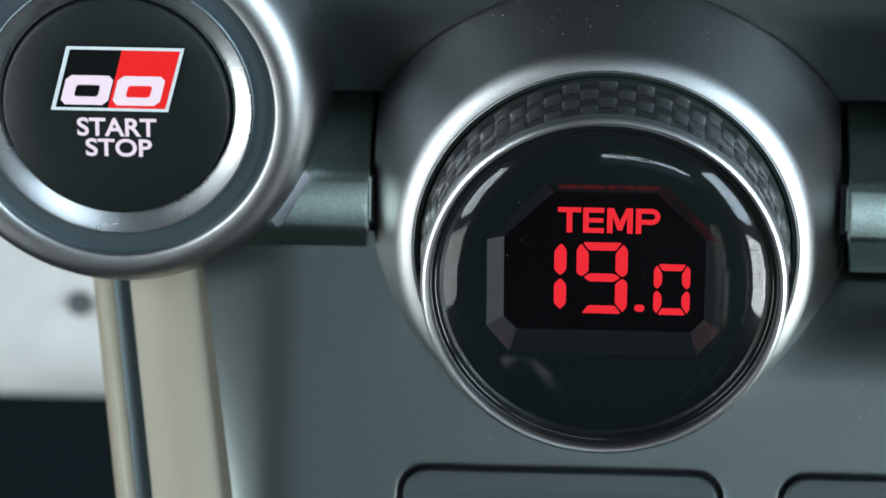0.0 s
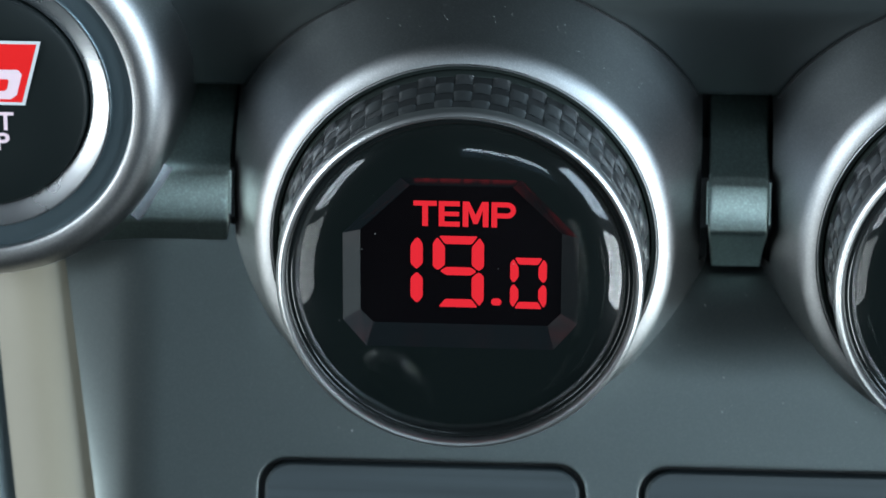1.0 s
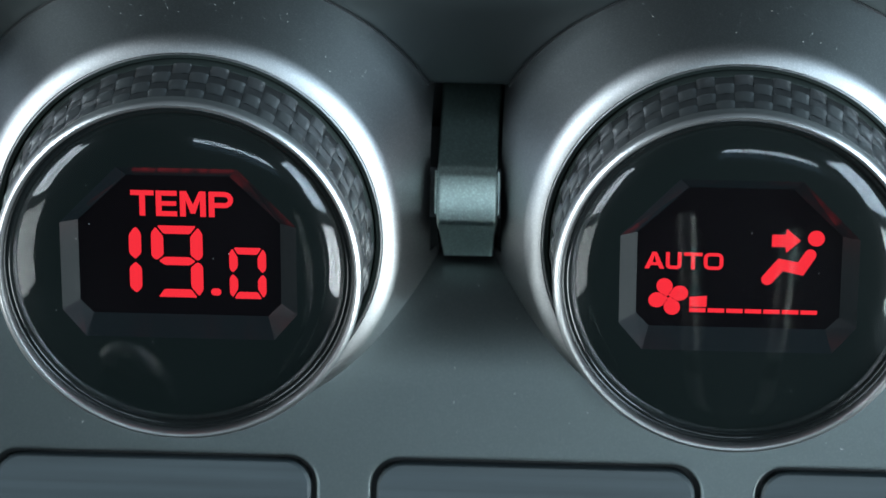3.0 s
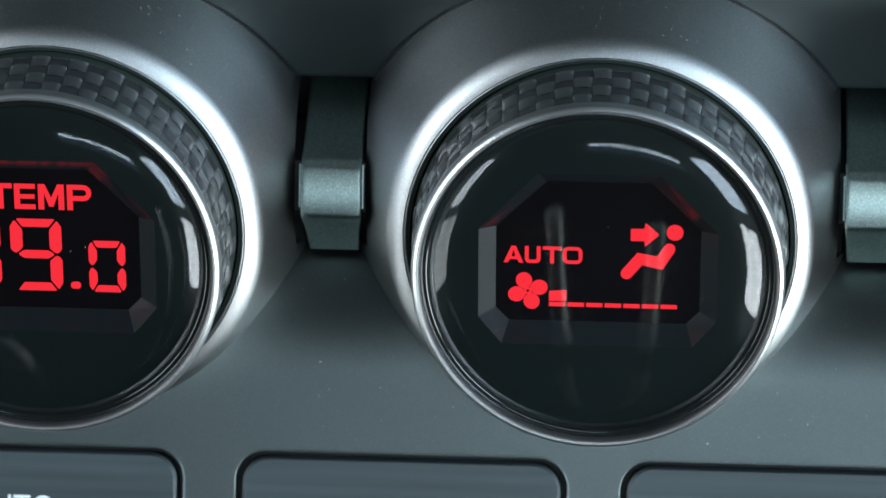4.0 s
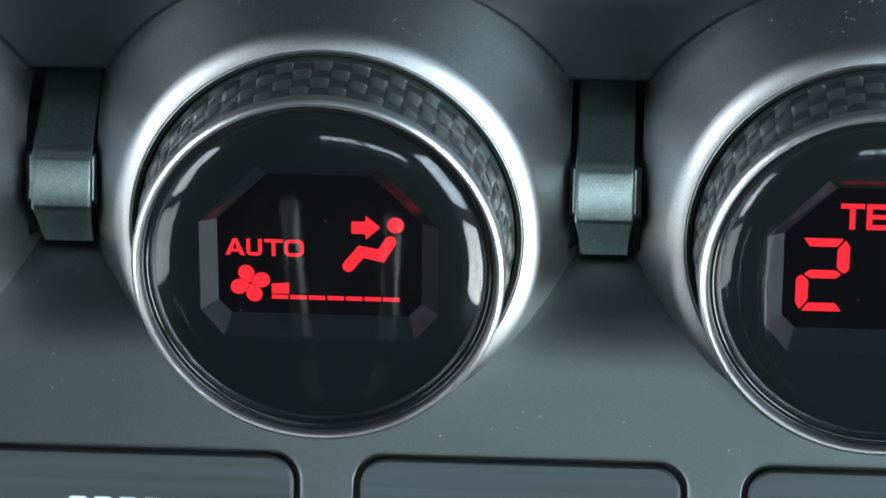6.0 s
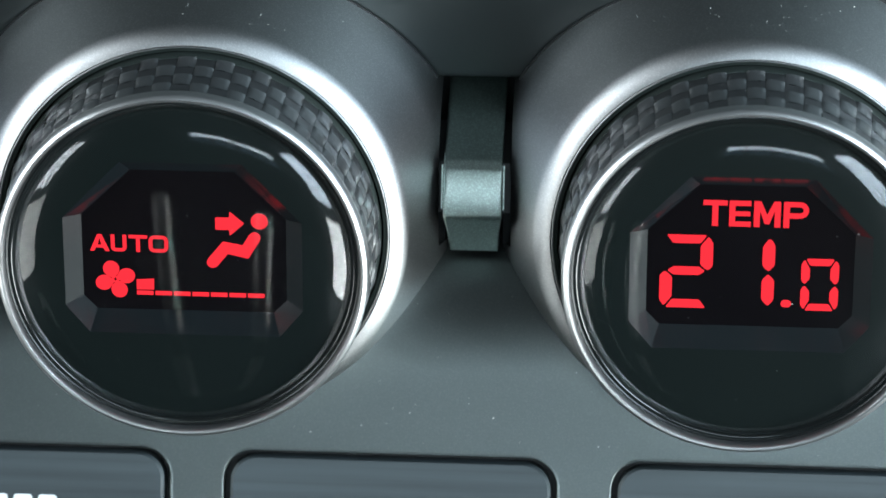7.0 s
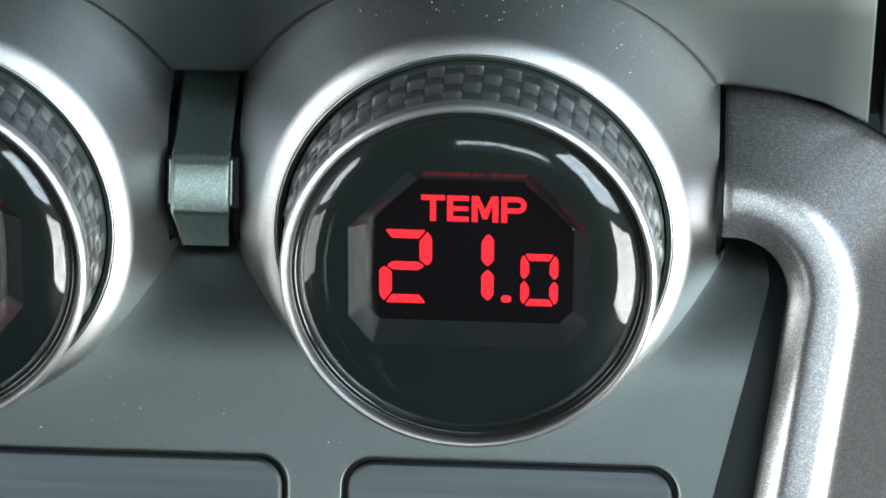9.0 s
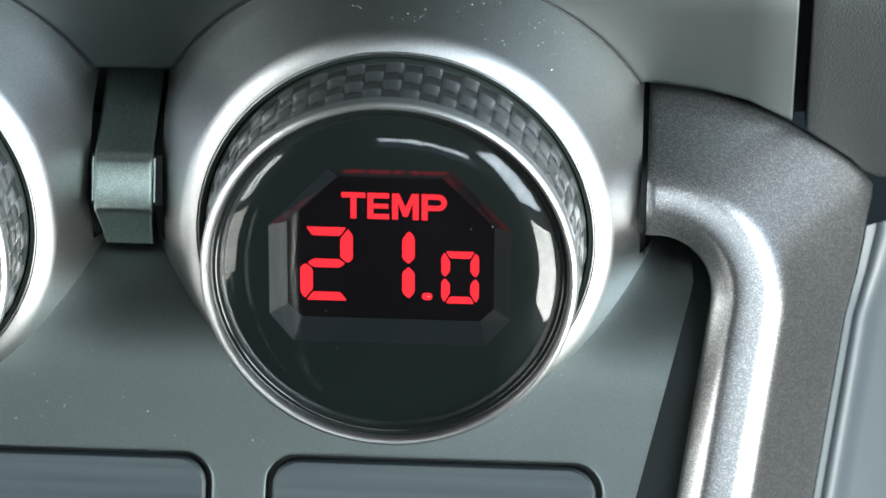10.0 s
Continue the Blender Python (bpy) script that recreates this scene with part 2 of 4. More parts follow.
def lettering(word, x0, z0, x1, z1, depth=0.08, spacing=1.0, heavy=0.0, bold=0.0):
    """A word in the built-in font, fitted to a box in x and z; returns a bmesh, front at y = 0."""
    cu = bpy.data.curves.new("word", "FONT")
    cu.body, cu.extrude, cu.space_character, cu.offset = word, 0.01, spacing, bold
    tmp = bpy.data.objects.new("word", cu)
    scene.collection.objects.link(tmp)
    me = bpy.data.meshes.new_from_object(tmp.evaluated_get(bpy.context.evaluated_depsgraph_get()))
    bm = bmesh.new()
    bm.from_mesh(me)
    bpy.data.objects.remove(tmp)
    bpy.data.meshes.remove(me)
    lo = [min(v.co[k] for v in bm.verts) for k in range(3)]
    hi = [max(v.co[k] for v in bm.verts) for k in range(3)]
    for v in bm.verts:
        a = (v.co.x - lo[0]) / (hi[0] - lo[0])
        b = (v.co.y - lo[1]) / (hi[1] - lo[1])
        c = (hi[2] - v.co.z) / (hi[2] - lo[2])
        v.co = (x0 + a * (x1 - heavy - x0), c * depth, z0 + b * (z1 - heavy * 0.6 - z0))
    if heavy:
        first = list(bm.verts) + list(bm.edges) + list(bm.faces)
        for dx, dz in ((heavy, 0), (heavy, heavy * 0.6), (0, heavy * 0.6)):
            made = bmesh.ops.duplicate(bm, geom=first)
            bmesh.ops.translate(bm, vec=(dx, 0.004, dz), verts=[g for g in made["geom"] if isinstance(g, bmesh.types.BMVert)])
    return bm


# the console's main panel leans back: its plane, and a frame on it
LEAN_TAN = 0.35
LEAN_ANGLE = math.atan(LEAN_TAN)
SIN, COS = math.sin(LEAN_ANGLE), math.cos(LEAN_ANGLE)
PITCH = 76.0


def on_panel(x, v, h=0.0):
    """From x along the panel, v up its slope (v = 0 at height 0) and h proud of it, in millimetres."""
    return (x, -7 + LEAN_TAN * 27 + v * SIN - h * COS, v * COS + h * SIN)


def hollow(v):
    """How far the panel falls back towards the bar behind the dials."""
    return 0.016 * max(v + 25.0, 0.0) ** 2


# ---- the console: panels ----
def filled(outer, holes, place):
    """A flat sheet with holes through it; place maps (x, v) to space."""
    bm = bmesh.new()
    edges = []
    for loop in [outer] + holes:
        vs = [bm.verts.new((x, v, 0)) for x, v in loop]
        edges += [bm.edges.new((vs[i], vs[(i + 1) % len(vs)])) for i in range(len(vs))]
    bmesh.ops.triangle_fill(bm, use_beauty=True, edges=edges)
    top = list(bm.faces)
    ext = bmesh.ops.extrude_face_region(bm, geom=top)
    for v in ext["geom"]:
        if isinstance(v, bmesh.types.BMVert):
            v.co.z = -3.0
    for v in bm.verts:
        v.co = place(v.co.x, v.co.y, v.co.z)
    return bm


def fade(x):
    """The hollow runs out towards the panel's left end."""
    k = min(max((x + 31.0) / 20.0, 0.0), 1.0)
    return k * k * (3 - 2 * k)


def slot_line(x0, x1, n=16):
    return [(x0 + (x1 - x0) * i / n) for i in range(n + 1)]


BUTTON_LEFT = [-29.2 + 54.37 * i for i in range(4)]
BUTTON_W, BUTTON_TOP, BUTTON_BOTTOM = 46.9, -35.4, -58.0


EDGE, BEND, ROUND, CURL = -42.8, 16.0, 8.0, radians(8)


def left_bend(x, v, h):
    """The panel's left end turns back towards the driver's side: a quick bend, then a flat facet."""
    if x < EDGE:
        d = EDGE - x
        r = ROUND / CURL
        a = min(d / ROUND, 1.0) * CURL
        rest = max(d - ROUND, 0.0)
        px = EDGE - r * math.sin(a) - rest * math.cos(CURL)
        ph = -(r - r * math.cos(a)) - rest * math.sin(CURL)
        return on_panel(px - h * math.sin(a) - 0.14 * v * (d / BEND) ** 2, v, ph + h * math.cos(a))
    return on_panel(x, v, h)


SPLIT = -33.6


def shade_start(v):
    """Where the panel's plain sheet ends, near the strip of painted shade before the side trim."""
    ridge = 196.7 - 0.14 * (-11.0 - v) if v < -9.6 else 187.2 + math.sqrt(max(92.2 - (9.6 + v) ** 2, 0.0))
    return ridge - 6.9 - 0.1 * max(-11.0 - v, 0.0)


holes = [rounded_rect(x, BUTTON_BOTTOM, x + BUTTON_W, BUTTON_TOP, 4.2) for x in BUTTON_LEFT]
outer = [(x, -72.0) for x in slot_line(EDGE, shade_start(-72.0), 30)] + [(x, SPLIT) for x in slot_line(shade_start(SPLIT), EDGE, 30)]
bm = filled(outer, holes, left_bend)
panel = part("panel", bm, PANEL, label="dark grey metallic centre console panel", smooth=30)
tagged(panel, "", "console panel", "", "structure")


bm = bmesh.new()
grid = [[bm.verts.new(left_bend(x, v, -min(hollow(v), 12.0) * fade(x) - (2.5 if x > shade_start(v) + 3.8 else 0.0))) for v in slot_line(SPLIT, 0, 34)] for x in slot_line(EDGE, 203, 490)]
for a, b in zip(grid, grid[1:]):
    for i in range(34):
        bm.faces.new((a[i], a[i + 1], b[i + 1], b[i]))
part("dial_surround", bm, PANEL, panel, smooth=60)
# the trim's soft shade on the panel, laid on as a black strip
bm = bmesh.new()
grid = [[bm.verts.new(on_panel(shade_start(v) + d, v, 0.06 - min(hollow(v), 12.0))) for v in slot_line(SPLIT, -4, 20)] for d in slot_line(2.6, 12, 14)]
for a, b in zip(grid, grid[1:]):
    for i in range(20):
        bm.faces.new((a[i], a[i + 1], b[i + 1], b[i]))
part("shade_strip", bm, SHADE_BLACK, panel, "black strip that stands for shade before the side trim", smooth=60)

for name, mat, d0, d1, lift in (("rolled_edge", PANEL, 0.0, 2.9, 0.0), ("shade_strip", SHADE_BLACK, 2.6, 12.0, 0.06)):
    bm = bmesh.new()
    grid = [[bm.verts.new(on_panel(shade_start(v) + d, v, lift)) for v in slot_line(-72.0, SPLIT, 20)] for d in slot_line(d0, d1, 14)]
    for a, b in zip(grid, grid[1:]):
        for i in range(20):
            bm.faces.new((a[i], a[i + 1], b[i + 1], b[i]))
    part(name, bm, mat, panel, "black strip that stands for shade before the side trim" if mat == SHADE_BLACK else "", smooth=60)

# its curled left end
bm = bmesh.new()
steps = [0.0, 0.15] + [BEND * i / 14 for i in range(1, 15)]
cols = [[bm.verts.new(left_bend(EDGE - d, v, 0.0)) for v in slot_line(-72, 0, 36)] for d in steps]
back = [bm.verts.new(left_bend(EDGE - BEND - 0.01, v, -4)) for v in slot_line(-72, 0, 36)]
for a, b in zip(cols, cols[1:] + [back]):
    for i in range(36):
        bm.faces.new((a[i], a[i + 1], b[i + 1], b[i]))
part("panel_end", bm, PANEL, panel, smooth=40)


def upper_y(z):
    return 5.2 + 0.34 * max(30.0 - z, 0.0) - 0.03 * max(z - 30.0, 0.0)


def lower_edge(x):
    """The fascia's lower edge follows the silver trim's curve and its chamfered corner."""
    return float(np.interp(x, (186, 191, 196, 200, 204, 208, 211, 214.5, 217, 330), (15.6, 15.1, 14.1, 12.7, 10.7, 7.8, 5.4, 3.0, 0.1, 0.1)))


def upper_plate(name, x0, x1, mat, label):
    bm = bmesh.new()
    r = 0.4
    xs = [(x0, 4.0), (x0, r), (x0 + 0.3 * r, 0.3 * r), (x0 + r, 0.0)]
    xs += [(x0 + r + (x1 - x0 - 2 * r) * k / 60, 0.0) for k in range(1, 60)]
    xs += [(x1 - r, 0.0), (x1 - 0.3 * r, 0.3 * r), (x1, r), (x1, 4.0)]
    cols = []
    for x, dy in xs:
        b = lower_edge(x)
        prof = [(upper_y(b) + 14, b - 0.2), (upper_y(b) + 1.2, b), (upper_y(b) + 0.35, b + 0.25), (upper_y(b), b + 0.9), (upper_y(27.5), 27.5), (upper_y(29.2) - 0.1, 29.2), (upper_y(31.0), 31.0), (upper_y(33.5), 33.5), (upper_y(70.0), 70.0),
                (-24.0, 120.0), (-30.0, 152.0), (-22.0, 165.0), (20.0, 168.0)]
        cols.append([bm.verts.new((x, y + dy, z)) for y, z in prof])
    for a, b in zip(cols, cols[1:]):
        for i in range(len(cols[0]) - 1):
            bm.faces.new((a[i], a[i + 1], b[i + 1], b[i]))
    ob = part(name, bm, mat, smooth=50)
    return tagged(ob, label, "dashboard panel", "", "structure")


upper_plate("fascia", -150.0, 205.7, UPPER, "grey satin plastic fascia above the climate dials")
bm = bmesh.new()
bmesh.ops.create_cube(bm, size=1)
bmesh.ops.scale(bm, vec=(460, 3, 145), verts=bm.verts)
bmesh.ops.translate(bm, vec=(90, 23, 80), verts=bm.verts)
tagged(part("fascia_core", bm, BLACK), "black core behind the fascia", "console core", "", "structure")
upper_plate("dash_pad", 207.6, 330.0, LEATHER, "black grained dashboard pad beside the fascia")


# softened rims round the button openings
for x in BUTTON_LEFT:
    bm = bmesh.new()
    loops = [[bm.verts.new(on_panel(a, b, h)) for a, b in rounded_rect(x - o, BUTTON_BOTTOM - o, x + BUTTON_W + o, BUTTON_TOP + o, 4.2 + o)] for o, h in ((-0.03, -0.5), (0.0, -0.08), (0.1, 0.03), (0.22, 0.03), (0.3, -0.01))]
    for a, b in zip(loops, loops[1:]):
        for i in range(len(a)):
            bm.faces.new((a[i], a[(i + 1) % len(a)], b[(i + 1) % len(a)], b[i]))
    part("opening_rim", bm, PANEL, panel, smooth=60)


# ---- dials ----
def softened(pts, r):
    """Rounds the corners of an outline a little."""
    out = []
    for i, p in enumerate(pts):
        for q in (pts[i - 1], pts[(i + 1) % len(pts)]):
            d = math.hypot(q[0] - p[0], q[1] - p[1])
            k = min(r, 0.4 * d) / d
            out.append((p[0] + (q[0] - p[0]) * k, p[1] + (q[1] - p[1]) * k))
    return out


def digit(segments, x0, z0, x1, z1, wv, wh, corner=0.85, middle=0.34):
    """A seven-segment digit as outlines; segments by the usual letters a to g. wv, wh: how thick the upright and the level ones are."""
    up = [(0.0, z1 - 1.35 * corner), (0.7 * corner, z1 - 0.25 * corner), (wv - 0.14, z1 - wh - 0.22), (wv, z1 - wh - 0.5),
          (wv, middle + 0.95), (0.52 * wv, middle + 0.2), (0.3 * wv, middle + 0.2), (0.0, middle + 0.75)]
    low = [(0.0, z0 + 1.35 * corner), (0.7 * corner, z0 + 0.25 * corner), (wv - 0.14, z0 + wh + 0.22), (wv, z0 + wh + 0.5),
           (wv, middle - 0.95), (0.52 * wv, middle - 0.2), (0.3 * wv, middle - 0.2), (0.0, middle - 0.75)]
    out = {
        "a": [(x0 + corner, z1), (x1 - corner, z1), (x1 - wv - 0.02, z1 - wh), (x0 + wv + 0.02, z1 - wh)],
        "d": [(x0 + corner, z0), (x1 - corner, z0), (x1 - wv - 0.02, z0 + wh), (x0 + wv + 0.02, z0 + wh)],
        "g": [(x0 + 1.0, middle), (x0 + wv + 0.15, middle + wh / 2), (x1 - wv - 0.15, middle + wh / 2), (x1 - 1.0, middle),
              (x1 - wv - 0.15, middle - wh / 2), (x0 + wv + 0.15, middle - wh / 2)],
        "f": [(x0 + x, z) for x, z in up], "b": [(x1 - x, z) for x, z in up],
        "e": [(x0 + x, z) for x, z in low], "c": [(x1 - x, z) for x, z in low],
    }
    return [softened(out[k], 0.16) for k in segments]


def one(x0, x1):
    xm = (x0 + x1) / 2
    return [softened(o, 0.2) for o in (
        [(x0, 1.4), (xm - 0.1, 0.62), (xm + 0.1, 0.62), (x1, 1.4), (x1, 4.3), (xm + 0.3, 5.2), (xm - 0.1, 5.2), (x0, 4.1)],
        [(x0, -0.75), (xm - 0.1, 0.03), (xm + 0.1, 0.03), (x1, -0.75), (x1, -3.6), (xm + 0.2, -4.42), (xm - 0.1, -4.42), (x0, -3.6)])]


def loop_letter(x0, x1, z0, z1, w, v, r):
    """A closed round letter: a ring with a hair-thin slit."""
    outer = rounded_rect(x0, z0, x1, z1, r, 5)
    inner = rounded_rect(x0 + w, z0 + v, x1 - w, z1 - v, max(r - w, 0.1), 5)
    return outer + [outer[0]] + [inner[0]] + inner[::-1]


def wide_word(word, boxes, z0, z1, w, v):
    """Wide square capitals, as such displays show them; w, v: how thick the upright and the level strokes are."""
    zm = (z0 + z1) / 2
    out = []
    for letter, (x0, x1) in zip(word, boxes):
        xm = (x0 + x1) / 2
        if letter == "T":
            out.append([(x0, z1), (x1, z1), (x1, z1 - v), (xm + w / 2, z1 - v), (xm + w / 2, z0), (xm - w / 2, z0), (xm - w / 2, z1 - v), (x0, z1 - v)])
        elif letter == "E":
            out.append([(x0, z1), (x1, z1), (x1, z1 - v), (x0 + w, z1 - v), (x0 + w, zm + v * 0.45), (x1 - 0.1, zm + v * 0.45), (x1 - 0.1, zm - v * 0.45),
                        (x0 + w, zm - v * 0.45), (x0 + w, z0 + v), (x1, z0 + v), (x1, z0), (x0, z0)])
        elif letter == "M":
            out.append([(x0, z0), (x0, z1), (x0 + w * 1.15, z1), (xm, z0 + 1.75), (x1 - w * 1.15, z1), (x1, z1), (x1, z0), (x1 - w, z0), (x1 - w, z1 - 1.3),
                        (xm + 0.3, z0 + 0.45), (xm - 0.3, z0 + 0.45), (x0 + w, z1 - 1.3), (x0 + w, z0)])
        elif letter == "P":
            lo = z0 + 0.37 * (z1 - z0)
            bowl = arc(x1 - 0.95, (lo + z1) / 2, (z1 - lo) / 2, 90, -90, 8)
            hole = arc(x1 - 0.95, (lo + z1) / 2, (z1 - lo) / 2 - v, -90, 90, 8)
            out.append([(x0, z1)] + bowl + [(x0 + w, lo), (x0 + w, lo + v)] + hole + [(x0 + w, z1 - v), (x0 + w, lo - 0.01), (x0 + w, z0), (x0, z0)])
        elif letter == "U":
            r = 0.62
            out.append([(x0, z1), (x0 + w, z1)] + arc(x0 + w + 0.2, z0 + v + 0.2, 0.2, 180, 270, 4) + arc(x1 - w - 0.2, z0 + v + 0.2, 0.2, 270, 360, 4) +
                       [(x1 - w, z1), (x1, z1)] + arc(x1 - r, z0 + r, r, 0, -90, 5) + arc(x0 + r, z0 + r, r, 270, 180, 5))
        elif letter == "A":
            out.append([(x0, z0), (xm - 0.3, z1), (xm + 0.3, z1), (x1, z0), (x1 - w * 1.1, z0), (x1 - 0.86, z0 + 0.5), (x1 - 1.08, z0 + 0.5 + v * 0.85), (xm, z1 - 0.52),
                        (x0 + 1.08, z0 + 0.5 + v * 0.85), (x1 - 1.08, z0 + 0.5 + v * 0.85), (x1 - 0.86, z0 + 0.5), (x0 + 0.86, z0 + 0.5), (x0 + w * 1.1, z0)])
        elif letter == "O":
            out.append(loop_letter(x0, x1, z0, z1, w, v, 0.8))
    return out


SCREEN_Y = -18.9
ARROW = [(4.31, 4.48), (6.16, 4.5), (6.25, 3.66), (8.19, 5.45), (6.25, 7.14), (6.16, 6.26), (4.31, 6.24)]
BENT = [(9.55, 3.4), (8.3, 1.3), (5.6, 1.85), (3.85, -0.35)]


def lit(name, bm, parent):
    bmesh.ops.translate(bm, vec=(0, SCREEN_Y - 0.1, 0), verts=bm.verts)
    return part(name, bm, LED, parent, smooth=0)


def temperature(whole, screen):
    lit("word_temp", prism(wide_word("TEMP", ((-6.5, -3.32), (-3.05, -0.18), (0.22, 3.74), (4.14, 7.26)), 6.98, 10.68, 0.78, 0.7), 0.1), screen)
    if whole == "19":
        lit("digit", prism(one(-6.9, -5.22), 0.1), screen)
        lit("digit", prism(digit("abcdfg", -3.85, -5.03, 3.17, 5.56, 1.67, 1.18), 0.1), screen)
    else:
        lit("digit", prism(digit("abged", -12.07, -5.08, -5.03, 5.57, 1.67, 1.2), 0.1), screen)
        lit("digit", prism(one(1.56, 3.22), 0.1), screen)
    lit("decimal_point", prism([rounded_rect(4.2, -4.64, 5.6, -3.62, 0.48, 5)], 0.1), screen)
    lit("digit", prism(digit("abcdef", 6.78, -5.03, 11.8, 2.54, 1.15, 0.98, 0.62, -1.28), 0.1), screen)


def airflow(screen):
    lit("word_auto", prism(wide_word("AUTO", ((-12.76, -10.1), (-9.9, -7.78), (-7.48, -4.96), (-4.78, -2.13)), 0.9, 3.34, 0.52, 0.46), 0.1), screen)
    blades = []
    for k in range(4):
        a0 = radians(19 + 90 * k)
        lobe = [(0.12, 0.16)] + [(1.62 + 1.16 * math.cos(radians(a)), 1.1 * math.sin(radians(a))) for a in range(122, -171, -12)] + [(0.3, -0.3)]
        blades.append([(-9.45 + x * math.cos(a0) - z * math.sin(a0), -3.22 + x * math.sin(a0) + z * math.cos(a0)) for x, z in lobe])
    lit("fan_symbol", prism(blades, 0.1), screen)
    lit("fan_bar", prism([[(-6.57, -4.66), (-4.23, -4.62), (-4.2, -3.02), (-6.57, -3.2)]], 0.1), screen)
    for k in range(7):
        x = -6.57 + 2.515 * k
        lit("fan_dash", prism([[(x, -5.42), (x + 2.25, -5.42), (x + 2.25, -4.84), (x, -4.84)]], 0.1), screen)
    lit("arrow_symbol", prism([softened(ARROW, 0.1)], 0.1), screen)
    lit("vent_direction_dot", prism([arc(10.25, 5.82, 1.14, 0, 342, 19)], 0.1), screen)
    lit("vent_direction_stroke", prism([stroke(BENT, 1.62)], 0.1), screen)


def octagon(side, hi, lo, top, top_z, bottom, bottom_z):
    return [(-top, top_z), (top, top_z), (side, hi), (side, lo), (bottom, bottom_z), (-bottom, bottom_z), (-side, lo), (-side, hi)]


COLUMNS, GRIP_ROWS, GRIP_FROM, GRIP_TO = 62, 4, -20.3, -10.1
facet_meshes = {}


def grip_radius(y):
    return 24.7 + 1.15 * (y + 20.3) / 13.0


def facet_bm(row, over, turn=0.0, bm=None):
    """One cell of the weave: a crowned tow that lies over its neighbours and lifts at its rear end, or a flat one below them."""
    bm = bm or bmesh.new()
    half = math.pi / COLUMNS * 0.985
    ya = GRIP_FROM + (GRIP_TO - GRIP_FROM) * row / GRIP_ROWS
    deep = (GRIP_TO - GRIP_FROM) / GRIP_ROWS * 0.99
    lifts = ((0.0, 0.03), (0.08, 0.07), (0.45, 0.11), (0.8, 0.16), (0.9, 0.23), (0.97, 0.3), (1.0, 0.08)) if over else ((0.0, 0.13), (0.5, 0.07), (1.0, 0.0))
    rows = []
    for f, lift in lifts:
        y = ya + deep * f
        rows.append([])
        for c in (-1.0, -0.9, -0.45, 0.0, 0.45, 0.9, 1.0):
            r = grip_radius(y) + (lift * (0.5 if abs(c) == 1.0 else 1.0) - 0.12 * c * c if over else lift - 0.05)
            rows[-1].append(bm.verts.new((r * math.cos(turn + half * c), y, r * math.sin(turn + half * c))))
    for a, b in zip(rows, rows[1:]):
        for k in range(6):
            bm.faces.new((a[k], a[k + 1], b[k + 1], b[k]))
    return bm


def grip_band(t):
    """The dark ring round the knob: a cone, its weave cells above the middle one by one, the rest joined."""
    band = part("grip_band", lathe([(grip_radius(y) - 0.3, y) for y in (-20.4, -13.0, -4.6)], 136), CARBON, t, "dark carbon-weave grip band")
    part("plain_edge", lathe([(grip_radius(-10.1) - 0.3, -10.12), (grip_radius(-10.1) + 0.02, -10.08), (grip_radius(-9.8) + 0.1, -9.8), (grip_radius(-4.6) + 0.1, -4.6)], 128), COLLAR, band, "plain greenish inner edge")
    rest = {True: bmesh.new(), False: bmesh.new()}
    for row in range(GRIP_ROWS):
        for i in range(COLUMNS):
            a = 2 * math.pi * (i + 0.5) / COLUMNS
            over = (i + row) % 2 == 0
            if math.sin(a) < -0.3:
                facet_bm(row, over, a, rest[over])
                continue
            if (row, over) not in facet_meshes:
                ob = part("weave_facet", facet_bm(row, over), CARBON if over else WEFT, band, smooth=50)
                facet_meshes[row, over] = ob.data
            else:
                ob = new("weave_facet", facet_meshes[row, over])
                ob.parent = band
            ob.matrix_basis = Matrix.Rotation(-a, 4, "Y")
    for over, bm in rest.items():
        tagged(part("weave", bm, CARBON if over else WEFT, band, smooth=50), "", "", "", "stuff")


BELL = [(27.0, 6.0), (27.0, -9.0), (27.02, -9.4)] + [(25.83 + 4.2 * math.sin(radians(a)), -5.5 - 4.2 * math.cos(radians(a))) for a in range(18, 70, 4)] + \
       [(30.9, -4.2), (32.4, -0.6), (33.7, 2.4), (34.8, 5.0), (35.4, 7.6), (35.9, 10.5), (36.5, 14.0)]


def dome(q):
    """The lens: a shallow dome with a rounded shoulder; q runs from its middle to its rim."""
    return -25.03 + 22.75 * (0.114 * q ** 2 + 0.056 * q ** 14)


